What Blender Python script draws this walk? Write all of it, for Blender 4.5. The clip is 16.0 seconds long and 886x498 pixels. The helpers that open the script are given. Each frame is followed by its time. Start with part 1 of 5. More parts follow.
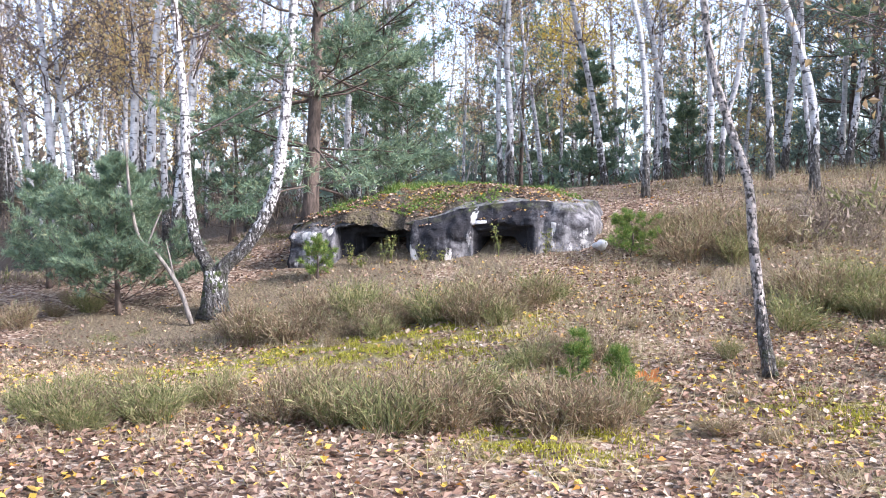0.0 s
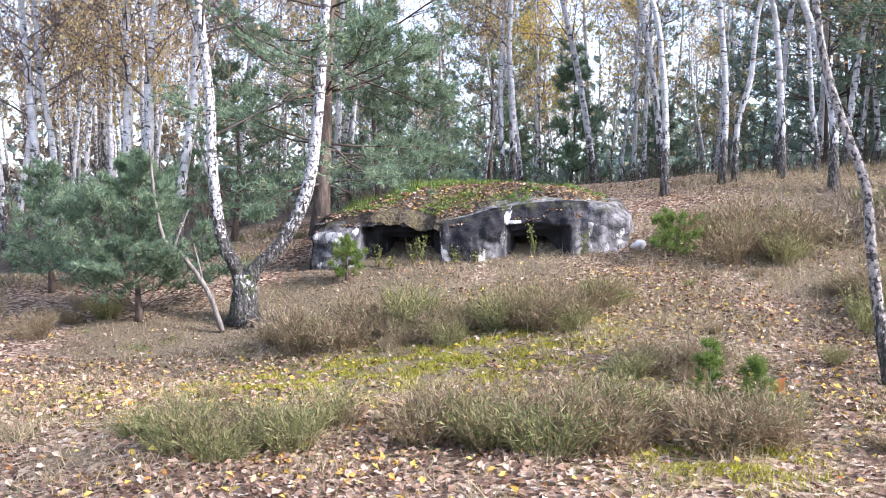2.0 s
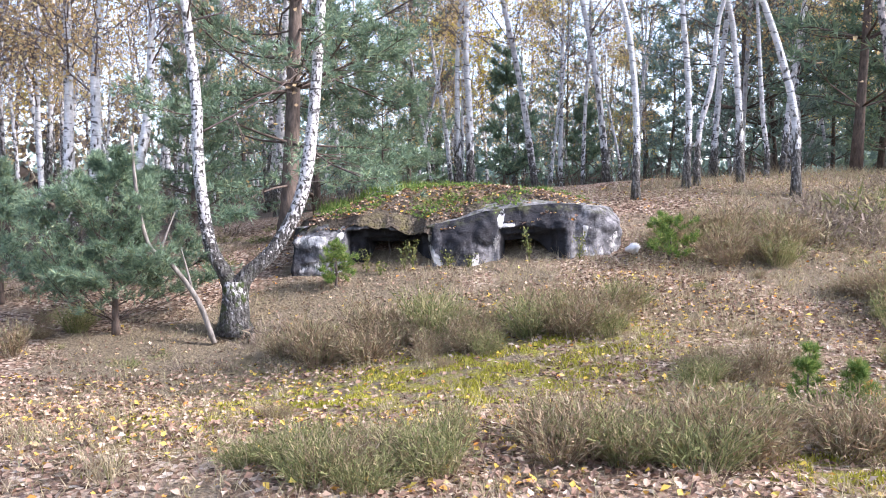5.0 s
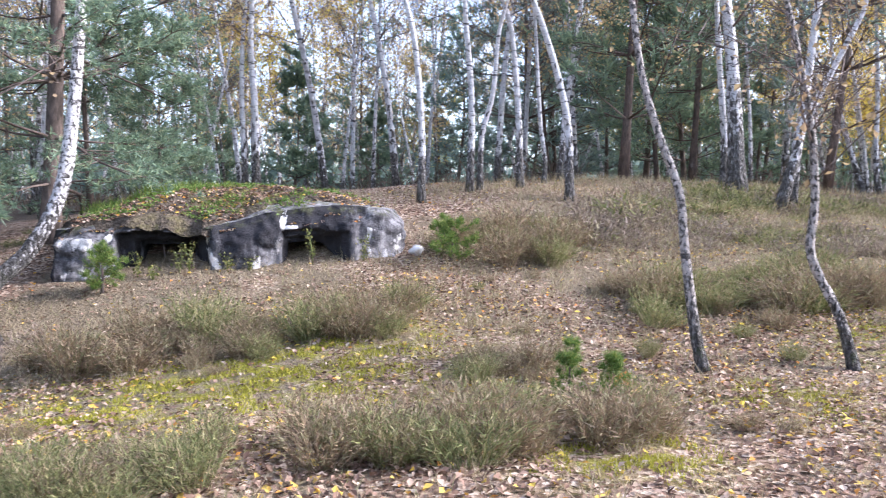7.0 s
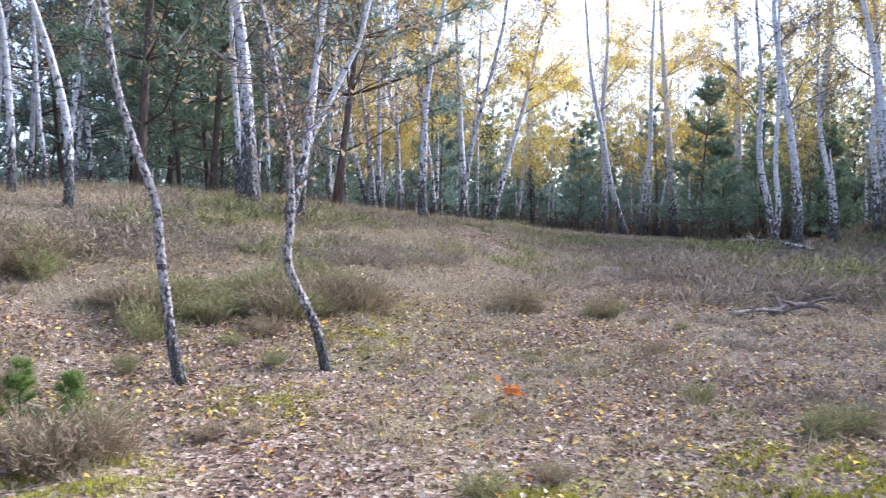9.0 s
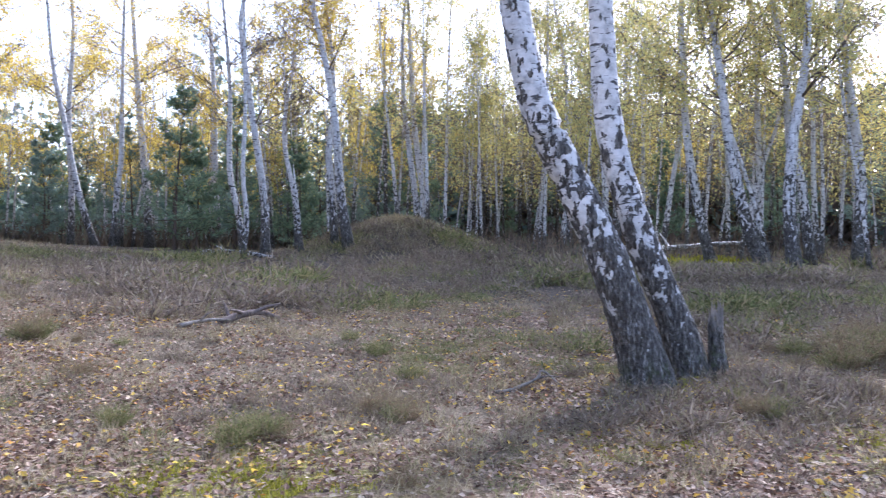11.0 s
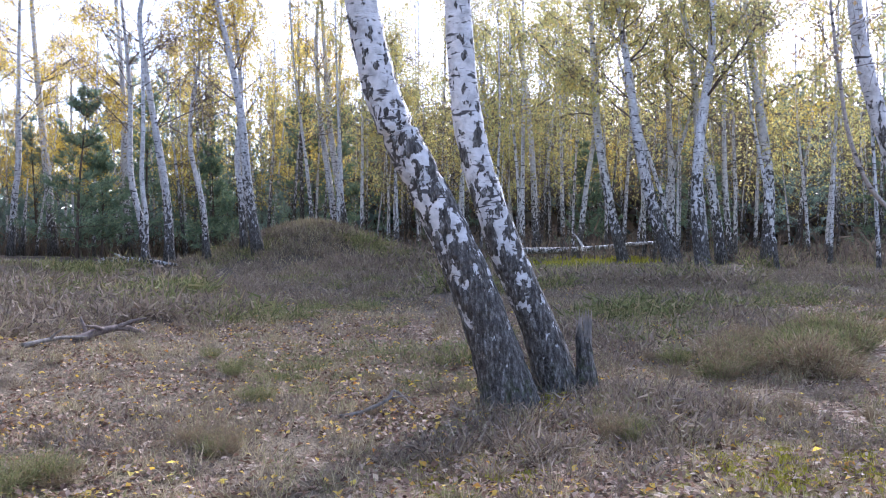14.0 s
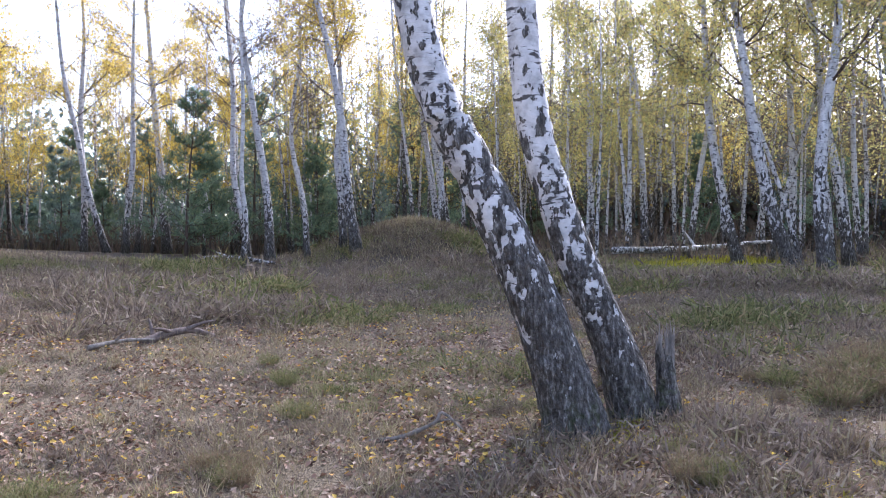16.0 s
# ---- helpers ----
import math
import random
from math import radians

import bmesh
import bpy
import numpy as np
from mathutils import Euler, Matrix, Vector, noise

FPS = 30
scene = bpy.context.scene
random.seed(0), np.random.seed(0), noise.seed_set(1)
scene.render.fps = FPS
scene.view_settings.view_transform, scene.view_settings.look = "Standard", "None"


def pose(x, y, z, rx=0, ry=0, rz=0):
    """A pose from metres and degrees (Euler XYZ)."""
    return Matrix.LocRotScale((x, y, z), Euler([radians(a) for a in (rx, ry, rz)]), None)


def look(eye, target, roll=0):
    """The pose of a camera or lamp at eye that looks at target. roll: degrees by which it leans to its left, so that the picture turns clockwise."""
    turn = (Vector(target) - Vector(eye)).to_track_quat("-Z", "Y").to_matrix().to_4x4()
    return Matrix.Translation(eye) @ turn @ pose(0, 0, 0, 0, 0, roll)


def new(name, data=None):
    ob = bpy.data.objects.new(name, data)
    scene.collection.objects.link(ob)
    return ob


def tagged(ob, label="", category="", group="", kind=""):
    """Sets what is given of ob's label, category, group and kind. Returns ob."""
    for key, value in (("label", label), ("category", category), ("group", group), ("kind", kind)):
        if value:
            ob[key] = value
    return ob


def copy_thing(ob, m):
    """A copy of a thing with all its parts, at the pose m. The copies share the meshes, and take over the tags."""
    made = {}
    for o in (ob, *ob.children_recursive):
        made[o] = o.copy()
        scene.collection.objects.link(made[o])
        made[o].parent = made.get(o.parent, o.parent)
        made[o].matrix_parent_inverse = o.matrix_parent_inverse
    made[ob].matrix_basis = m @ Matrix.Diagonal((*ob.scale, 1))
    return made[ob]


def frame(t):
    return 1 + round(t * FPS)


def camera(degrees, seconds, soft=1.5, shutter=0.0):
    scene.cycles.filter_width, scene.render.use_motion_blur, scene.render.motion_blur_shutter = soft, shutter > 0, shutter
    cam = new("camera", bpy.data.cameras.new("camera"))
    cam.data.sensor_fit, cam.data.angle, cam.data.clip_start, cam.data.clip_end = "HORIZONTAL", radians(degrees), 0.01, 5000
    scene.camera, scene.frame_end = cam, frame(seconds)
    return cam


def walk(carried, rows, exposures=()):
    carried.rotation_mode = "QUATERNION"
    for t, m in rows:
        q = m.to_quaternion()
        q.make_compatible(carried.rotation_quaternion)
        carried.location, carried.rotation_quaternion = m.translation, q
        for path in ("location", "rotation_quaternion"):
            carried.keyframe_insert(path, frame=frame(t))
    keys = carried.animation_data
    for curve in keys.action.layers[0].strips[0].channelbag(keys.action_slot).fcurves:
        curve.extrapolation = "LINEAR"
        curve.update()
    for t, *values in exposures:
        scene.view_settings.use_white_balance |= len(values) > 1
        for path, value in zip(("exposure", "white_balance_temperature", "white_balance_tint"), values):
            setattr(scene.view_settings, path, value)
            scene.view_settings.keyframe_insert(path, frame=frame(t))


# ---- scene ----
cam = camera(55, 16.0, soft=1.0, shutter=0.25)
PATH = [
    (0.0, pose(0.199, 2.939, 1.415, 87.74, 0, -13.94) @ pose(0, 0, 0, 0, 0, -0.55)),
    (0.5, pose(-0.042, 3.094, 1.445, 87.42, 0, -15.80) @ pose(0, 0, 0, 0, 0, -0.61)),
    (1.0, pose(-0.346, 3.300, 1.533, 87.08, 0, -16.86) @ pose(0, 0, 0, 0, 0, -0.41)),
    (1.5, pose(-0.764, 3.498, 1.595, 86.92, 0, -17.83) @ pose(0, 0, 0, 0, 0, -0.39)),
    (2.0, pose(-1.068, 3.676, 1.530, 87.20, 0, -18.42) @ pose(0, 0, 0, 0, 0, -0.60)),
    (2.5, pose(-1.388, 3.879, 1.535, 87.26, 0, -19.22) @ pose(0, 0, 0, 0, 0, -0.50)),
    (3.0, pose(-1.823, 4.111, 1.505, 87.34, 0, -20.91) @ pose(0, 0, 0, 0, 0, -0.35)),
    (5.5, pose(-2.376, 4.669, 1.535, 87.40, 0, -28.50) @ pose(0, 0, 0, 0, 0, -0.48)),
    (6.0, pose(-2.314, 4.670, 1.521, 87.47, 0, -31.22) @ pose(0, 0, 0, 0, 0, -0.36)),
    (6.5, pose(-2.213, 4.666, 1.495, 87.57, 0, -35.15) @ pose(0, 0, 0, 0, 0, -0.26)),
    (7.0, pose(-2.115, 4.662, 1.480, 87.67, 0, -40.03) @ pose(0, 0, 0, 0, 0, -0.19)),
    (7.5, pose(-2.044, 4.662, 1.474, 87.80, 0, -45.53) @ pose(0, 0, 0, 0, 0, 0.10)),
    (8.0, pose(-1.942, 4.619, 1.470, 88.01, 0, -52.99) @ pose(0, 0, 0, 0, 0, 0.21)),
    (8.5, pose(-1.830, 4.494, 1.471, 88.21, 0, -63.48) @ pose(0, 0, 0, 0, 0, 0.36)),
    (9.0, pose(-1.734, 4.250, 1.489, 88.39, 0, -70.07) @ pose(0, 0, 0, 0, 0, 0.56)),
    (9.5, pose(-1.614, 4.025, 1.499, 88.52, 0, -75.26) @ pose(0, 0, 0, 0, 0, 0.69)),
    (10.0, pose(-1.331, 3.908, 1.474, 88.80, 0, -86.27) @ pose(0, 0, 0, 0, 0, 0.90)),
    (10.2, pose(-1.249, 3.887, 1.473, 88.98, 0, -90.92) @ pose(0, 0, 0, 0, 0, 0.88)),
    (12.3, pose(-1.319, 3.316, 1.440, 89.63, 0, -108.93) @ pose(0, 0, 0, 0, 0, -0.20)),
    (12.5, pose(-1.275, 3.281, 1.448, 89.68, 0, -108.79) @ pose(0, 0, 0, 0, 0, -0.23)),
    (13.0, pose(-1.146, 3.067, 1.422, 89.72, 0, -108.39) @ pose(0, 0, 0, 0, 0, -0.40)),
    (13.5, pose(-1.001, 2.857, 1.478, 89.67, 0, -107.99) @ pose(0, 0, 0, 0, 0, -0.40)),
    (14.0, pose(-0.801, 2.709, 1.513, 89.62, 0, -107.61) @ pose(0, 0, 0, 0, 0, -0.37)),
    (14.5, pose(-0.696, 2.450, 1.515, 89.69, 0, -107.16) @ pose(0, 0, 0, 0, 0, -0.53)),
    (15.0, pose(-0.567, 2.198, 1.531, 89.74, 0, -104.01) @ pose(0, 0, 0, 0, 0, -0.45)),
    (15.5, pose(-0.321, 2.069, 1.525, 89.64, 0, -100.95) @ pose(0, 0, 0, 0, 0, -0.24)),
    (16.0, pose(-0.066, 1.991, 1.553, 89.48, 0, -99.87) @ pose(0, 0, 0, 0, 0, -0.29)),
]
walk(cam, PATH, exposures=[(0.0, 1.76, 5850, 19), (5.5, 1.86, 5900, 20), (9.0, 1.74, 5400, 20), (12.5, 1.64, 5400, 22), (16.0, 1.6, 5650, 22)])

# ---- sky and sun: bright thin overcast, low autumn sun ----
SUN_AZ, SUN_EL = radians(128), radians(33)
world = bpy.data.worlds.new("sky")
scene.world = world
world.use_nodes = True
_nt = world.node_tree
_sky = _nt.nodes.new("ShaderNodeTexSky")
_sky.sky_type = "NISHITA"
_sky.sun_disc = False
_sky.sun_elevation, _sky.sun_rotation = SUN_EL, SUN_AZ
_sky.air_density, _sky.dust_density, _sky.ozone_density = 1.0, 1.2, 1.5
_hsv = _nt.nodes.new("ShaderNodeHueSaturation")
_hsv.inputs["Saturation"].default_value = 0.7
_nt.links.new(_sky.outputs[0], _hsv.inputs["Color"])
_nt.links.new(_hsv.outputs[0], _nt.nodes["Background"].inputs[0])
_nt.nodes["Background"].inputs[1].default_value = 0.15
sun = new("sun", bpy.data.lights.new("sun", "SUN"))
sun.data.energy, sun.data.angle, sun.data.color = 3.0, radians(14), (1.0, 0.945, 0.87)
_d = Vector((math.sin(SUN_AZ) * math.cos(SUN_EL), math.cos(SUN_AZ) * math.cos(SUN_EL), math.sin(SUN_EL)))
sun.matrix_world = look(_d * 60, (0, 0, 0))

# ---- terrain: a flat clearing with a knoll, a ridge and a far mound ----
KNOLLS = [(3, 19, 4, 0.56), (8.5, 17, 4, 0.42), (14, 16, 5, 0.86), (21, 15, 6, 0.6), (29, 12, 7, 0.31), (40, 6, 11, 0.22), (31.5, -2.3, 2.2, 1.5),
          (21, -11, 8, 0.59), (-5, 21, 6, -1.0), (9, -7, 4, 0.21), (44, -17, 13, 1.3), (8, 32, 13, 1.34), (26, 32, 13, 0.39), (-12, 34, 13, 0.95),
          (12, 10, 3.5, -0.15), (44, 28, 14, 1.47), (1, 4, 5, -0.08), (3, 9, 3, -0.24), (-0.5, 14, 2.2, -0.6), (6, 4, 4, -0.14),
          (4.5, 14, 2, -0.17), (-3, 18, 3, 0.17), (7, 11.5, 2, -0.13), (4.3, 8.8, 0.7, 0.08), (5.85, 8.15, 0.6, -0.08)]


def hill(x, y):
    """Height of the ground."""
    x, y = np.asarray(x, float), np.asarray(y, float)
    z = np.zeros(np.broadcast(x, y).shape)
    for a, b, r, k in KNOLLS:
        z = z + k * np.exp(-((x - a) ** 2 + (y - b) ** 2) / (2 * r * r))
    return z


def lumps(x, y, s, seed=0):
    """Smooth noise in about -1..1."""
    r = np.random.RandomState(seed)
    out = np.zeros(np.broadcast(x, y).shape)
    for i in range(7):
        a, ph, k = r.rand() * 6.28, r.rand() * 6.28, s * (0.6 + r.rand() * 1.4)
        out = out + np.sin((x * math.cos(a) + y * math.sin(a)) * k + ph + 1.3 * np.sin((y * math.cos(a) - x * math.sin(a)) * k * 0.7 + i))
    return out / 3.5


# ---- materials ----
def base(name, rough=0.8, spec=0.25):
    m = bpy.data.materials.new(name)
    m.use_nodes = True
    nt = m.node_tree
    b = nt.nodes["Principled BSDF"]
    b.inputs["Roughness"].default_value = rough
    b.inputs["Specular IOR Level"].default_value = spec
    return m, nt, b


def coords(nt, scale=(1, 1, 1)):
    tc, mp = nt.nodes.new("ShaderNodeTexCoord"), nt.nodes.new("ShaderNodeMapping")
    mp.inputs["Scale"].default_value = scale
    nt.links.new(tc.outputs["Object"], mp.inputs[0])
    return mp.outputs[0]


def fnoise(nt, vec, scale, detail=4, rough=0.6):
    n = nt.nodes.new("ShaderNodeTexNoise")
    n.inputs["Scale"].default_value, n.inputs["Detail"].default_value, n.inputs["Roughness"].default_value = scale, detail, rough
    nt.links.new(vec, n.inputs["Vector"])
    return n.outputs["Fac"]


def ramp(nt, fac, stops):
    r = nt.nodes.new("ShaderNodeValToRGB")
    e = r.color_ramp.elements
    while len(e) < len(stops):
        e.new(0.5)
    for k, (p, c) in zip(e, stops):
        k.position = p
        k.color = (*c, 1) if len(c) == 3 else c
    nt.links.new(fac, r.inputs[0])
    return r.outputs[0]


def mixc(nt, fac, a, b):
    m = nt.nodes.new("ShaderNodeMix")
    m.data_type = "RGBA"
    for sock, v in ((m.inputs[0], fac), (m.inputs[6], a), (m.inputs[7], b)):
        if isinstance(v, (int, float)):
            sock.default_value = v
        elif isinstance(v, tuple):
            sock.default_value = (*v, 1)
        else:
            nt.links.new(v, sock)
    return m.outputs[2]


def maths(nt, op, a, b=0.0, c=0.0, clamp=False):
    m = nt.nodes.new("ShaderNodeMath")
    m.operation, m.use_clamp = op, clamp
    for sock, v in zip(m.inputs, (a, b, c)):
        if isinstance(v, (int, float)):
            sock.default_value = v
        else:
            nt.links.new(v, sock)
    return m.outputs[0]


def attr(nt, name):
    a = nt.nodes.new("ShaderNodeAttribute")
    a.attribute_name = name
    return a.outputs["Fac"]


def bump(nt, b, height, strength, dist):
    n = nt.nodes.new("ShaderNodeBump")
    n.inputs["Strength"].default_value, n.inputs["Distance"].default_value = strength, dist
    nt.links.new(height, n.inputs["Height"])
    nt.links.new(n.outputs[0], b.inputs["Normal"])


def island(nt):
    return nt.nodes.new("ShaderNodeNewGeometry").outputs["Random Per Island"]


def birch_bark(name="birch_bark", tone=(1.0, 1.0, 1.0), fine=1.0):
    m, nt, b = base(name, 0.65, 0.3)
    v, vh = coords(nt), coords(nt, (7 * fine, 7 * fine, 34))
    pale = [(0.36, 0.35, 0.345), (0.6, 0.585, 0.575), (0.76, 0.74, 0.73)]
    white = ramp(nt, fnoise(nt, v, 9 * fine, 5), [(p, tuple(a * k for a, k in zip(c, tone))) for p, c in zip((0.3, 0.5, 0.75), pale)])
    lent = ramp(nt, fnoise(nt, vh, 1.0, 3, 0.55), [(0.33, (1, 1, 1)), (0.38, (0, 0, 0))])
    scar = ramp(nt, fnoise(nt, coords(nt, (3, 3, 11)), 1.1, 3, 0.5), [(0.345, (1, 1, 1)), (0.38, (0, 0, 0))])
    col = mixc(nt, maths(nt, "MULTIPLY", maths(nt, "MAXIMUM", lent, scar), 0.93), white, (0.045, 0.04, 0.038))
    # old fissured bark towards the foot, in ragged plates
    age = attr(nt, "age")
    plate = fnoise(nt, coords(nt, (10 * fine, 10 * fine, 6 * fine)), 1.3, 4, 0.6)
    plate = maths(nt, "ADD", maths(nt, "MULTIPLY", maths(nt, "SUBTRACT", plate, 0.5), 2.6), 0.5)
    old = ramp(nt, maths(nt, "ADD", maths(nt, "MULTIPLY", age, 0.92), maths(nt, "SUBTRACT", plate, 0.5)), [(0.44, (0, 0, 0)), (0.5, (1, 1, 1))])
    dark = ramp(nt, fnoise(nt, coords(nt, (20, 20, 7)), 1.5, 6, 0.7), [(0.34, (0.03, 0.027, 0.025)), (0.5, (0.115, 0.105, 0.095)), (0.6, (0.24, 0.228, 0.21)), (0.68, (0.46, 0.44, 0.415))])
    col = mixc(nt, old, col, dark)
    moss = maths(nt, "MULTIPLY", attr(nt, "moss"), ramp(nt, fnoise(nt, v, 11, 5), [(0.5, (0, 0, 0)), (0.6, (1, 1, 1))]))
    col = mixc(nt, moss, col, (0.07, 0.1, 0.02))
    nt.links.new(col, b.inputs["Base Color"])
    h = maths(nt, "ADD", maths(nt, "MULTIPLY", plate, maths(nt, "MULTIPLY", old, 1.6)), maths(nt, "MULTIPLY", fnoise(nt, vh, 1, 4), 0.3))
    bump(nt, b, h, 1.0, 0.05)
    return m


def dark_bark(name, c0, c1):
    m, nt, b = base(name, 0.85, 0.15)
    n = fnoise(nt, coords(nt, (14, 14, 4)), 1.5, 6, 0.65)
    nt.links.new(ramp(nt, n, [(0.3, c0), (0.7, c1)]), b.inputs["Base Color"])
    bump(nt, b, n, 0.8, 0.02)
    return m


def foliage(name, stops, trans=0.35, rough=0.6):
    """Leaves or needles: a tint for each blade, some light let through."""
    m, nt, b = base(name, rough, 0.25)
    c = ramp(nt, island(nt), stops)
    nt.links.new(c, b.inputs["Base Color"])
    t, mx = nt.nodes.new("ShaderNodeBsdfTranslucent"), nt.nodes.new("ShaderNodeMixShader")
    nt.links.new(c, t.inputs[0])
    mx.inputs[0].default_value = trans
    nt.links.new(b.outputs[0], mx.inputs[1])
    nt.links.new(t.outputs[0], mx.inputs[2])
    nt.links.new(mx.outputs[0], nt.nodes["Material Output"].inputs[0])
    return m


def ground_mat():
    m, nt, b = base("forest_floor", 0.9, 0.15)
    v = coords(nt)
    vo = nt.nodes.new("ShaderNodeTexVoronoi")
    vo.inputs["Scale"].default_value = 26
    nt.links.new(v, vo.inputs["Vector"])
    cell = nt.nodes.new("ShaderNodeSeparateColor")
    nt.links.new(vo.outputs["Color"], cell.inputs[0])
    litter = ramp(nt, cell.outputs[0], [(0.0, (0.055, 0.037, 0.025)), (0.3, (0.17, 0.105, 0.072)), (0.6, (0.3, 0.2, 0.14)), (0.85, (0.43, 0.33, 0.24)), (1.0, (0.56, 0.47, 0.38))])
    straw = ramp(nt, fnoise(nt, coords(nt, (1, 2.5, 1)), 38, 5, 0.7), [(0.3, (0.05, 0.038, 0.026)), (0.5, (0.18, 0.14, 0.092)), (0.7, (0.38, 0.31, 0.21))])
    heath = ramp(nt, fnoise(nt, v, 24, 5, 0.7), [(0.3, (0.035, 0.029, 0.022)), (0.55, (0.11, 0.088, 0.066)), (0.75, (0.2, 0.165, 0.12))])
    moss = ramp(nt, fnoise(nt, v, 30, 5, 0.7), [(0.3, (0.1, 0.09, 0.02)), (0.55, (0.28, 0.26, 0.04)), (0.75, (0.44, 0.4, 0.08))])
    wide = fnoise(nt, v, 0.9, 5, 0.6)
    c = mixc(nt, ramp(nt, maths(nt, "ADD", wide, maths(nt, "MULTIPLY", attr(nt, "straw"), 0.5)), [(0.54, (0, 0, 0)), (0.68, (1, 1, 1))]), litter, straw)
    c = mixc(nt, ramp(nt, maths(nt, "ADD", attr(nt, "heath"), maths(nt, "MULTIPLY", fnoise(nt, v, 3, 4), 0.5)), [(0.5, (0, 0, 0)), (0.85, (1, 1, 1))]), c, heath)
    mk = maths(nt, "MULTIPLY", attr(nt, "moss"), ramp(nt, fnoise(nt, v, 5, 5, 0.65), [(0.45, (0, 0, 0)), (0.6, (1, 1, 1))]))
    c = mixc(nt, mk, c, moss)
    nt.links.new(c, b.inputs["Base Color"])
    bump(nt, b, maths(nt, "ADD", vo.outputs["Distance"], fnoise(nt, v, 45, 5, 0.7)), 0.9, 0.03)
    return m


def concrete_mat():
    m, nt, b = base("old_concrete", 0.88, 0.2)
    v = coords(nt)
    fine, chips = fnoise(nt, v, 5.5, 9, 0.72), fnoise(nt, coords(nt, (1, 1, 1.8)), 13, 6, 0.7)
    c = ramp(nt, fine, [(0.36, (0.045, 0.043, 0.046)), (0.46, (0.13, 0.124, 0.128)), (0.54, (0.235, 0.226, 0.228)), (0.65, (0.36, 0.347, 0.34))])
    c = mixc(nt, ramp(nt, chips, [(0.36, (0.85, 0.85, 0.85)), (0.43, (0, 0, 0))]), c, (0.045, 0.043, 0.046))
    # black soot and algae that run down from the roof edge in streaks; left side and recesses darkened too
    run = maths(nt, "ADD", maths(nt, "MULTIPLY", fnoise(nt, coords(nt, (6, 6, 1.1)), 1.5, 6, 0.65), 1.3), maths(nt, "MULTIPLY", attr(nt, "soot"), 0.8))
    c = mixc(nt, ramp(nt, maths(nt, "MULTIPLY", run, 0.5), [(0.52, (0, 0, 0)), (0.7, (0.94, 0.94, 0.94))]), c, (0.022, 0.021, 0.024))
    lime = ramp(nt, maths(nt, "ADD", maths(nt, "MULTIPLY", attr(nt, "lime"), 0.27), maths(nt, "MULTIPLY", fnoise(nt, coords(nt, (7, 7, 2.6)), 1.7, 7, 0.75), 0.65)), [(0.545, (0, 0, 0)), (0.6, (1, 1, 1))])
    c = mixc(nt, lime, c, ramp(nt, fnoise(nt, v, 12, 4), [(0.3, (0.5, 0.475, 0.44)), (0.7, (0.8, 0.775, 0.74))]))
    c = mixc(nt, maths(nt, "MULTIPLY", attr(nt, "moss"), ramp(nt, fnoise(nt, v, 9, 4), [(0.48, (0, 0, 0)), (0.6, (1, 1, 1))])), c, (0.13, 0.14, 0.03))
    nt.links.new(c, b.inputs["Base Color"])
    bump(nt, b, maths(nt, "ADD", fine, maths(nt, "MULTIPLY", chips, 0.7)), 0.9, 0.035)
    return m


BARK = birch_bark()
BARK_FINE = birch_bark("finely_cracked_birch_bark", (0.92, 0.9, 0.88), 2.4)
BARK_YOUNG = birch_bark("grey_brown_young_birch_bark", (0.62, 0.56, 0.51), 3.0)
PINE_BARK = dark_bark("pine_bark", (0.05, 0.041, 0.036), (0.2, 0.15, 0.12))
TWIG = dark_bark("twig_bark", (0.09, 0.07, 0.062), (0.24, 0.19, 0.165))
DEAD_WOOD = dark_bark("grey_dead_wood", (0.08, 0.07, 0.06), (0.34, 0.3, 0.26))
GROUND = ground_mat()
CONCRETE = concrete_mat()
LEAF = {
    "yellow": foliage("yellow_birch_leaves", [(0, (0.62, 0.40, 0.06)), (0.5, (0.80, 0.61, 0.11)), (0.85, (0.76, 0.66, 0.17)), (1, (0.58, 0.36, 0.10))], 0.6),
    "ochre": foliage("ochre_birch_leaves", [(0, (0.54, 0.37, 0.18)), (0.5, (0.68, 0.50, 0.24)), (1, (0.62, 0.52, 0.25))], 0.65),
    "green": foliage("fading_birch_leaves", [(0, (0.40, 0.42, 0.17)), (0.4, (0.54, 0.52, 0.2)), (0.75, (0.68, 0.57, 0.19)), (1, (0.64, 0.47, 0.15))], 0.6),
    "bare": foliage("last_brown_leaves", [(0, (0.30, 0.21, 0.13)), (0.6, (0.46, 0.34, 0.18)), (1, (0.56, 0.43, 0.18))], 0.45),
}
# needle tints lifted and greyed, so the milky haze sits in their colour
NEEDLES = foliage("pine_needles", [(0, (0.120, 0.170, 0.120)), (0.5, (0.203, 0.291, 0.193)), (0.85, (0.289, 0.388, 0.230)), (1, (0.408, 0.427, 0.230))], 0.4, 0.5)
NEEDLES_BLUE = foliage("blue_green_pine_needles", [(0, (0.131, 0.182, 0.157)), (0.5, (0.227, 0.310, 0.260)), (1, (0.328, 0.412, 0.312))], 0.4, 0.5)
HEATHER = foliage("faded_heather", [(0, (0.12, 0.088, 0.06)), (0.3, (0.235, 0.165, 0.105)), (0.55, (0.36, 0.255, 0.155)), (0.75, (0.19, 0.2, 0.085)), (1, (0.47, 0.37, 0.255))], 0.25, 0.85)
HEATHER_GREEN = foliage("olive_heather", [(0, (0.095, 0.095, 0.042)), (0.4, (0.18, 0.2, 0.075)), (0.7, (0.28, 0.28, 0.11)), (1, (0.42, 0.32, 0.19))], 0.25, 0.85)
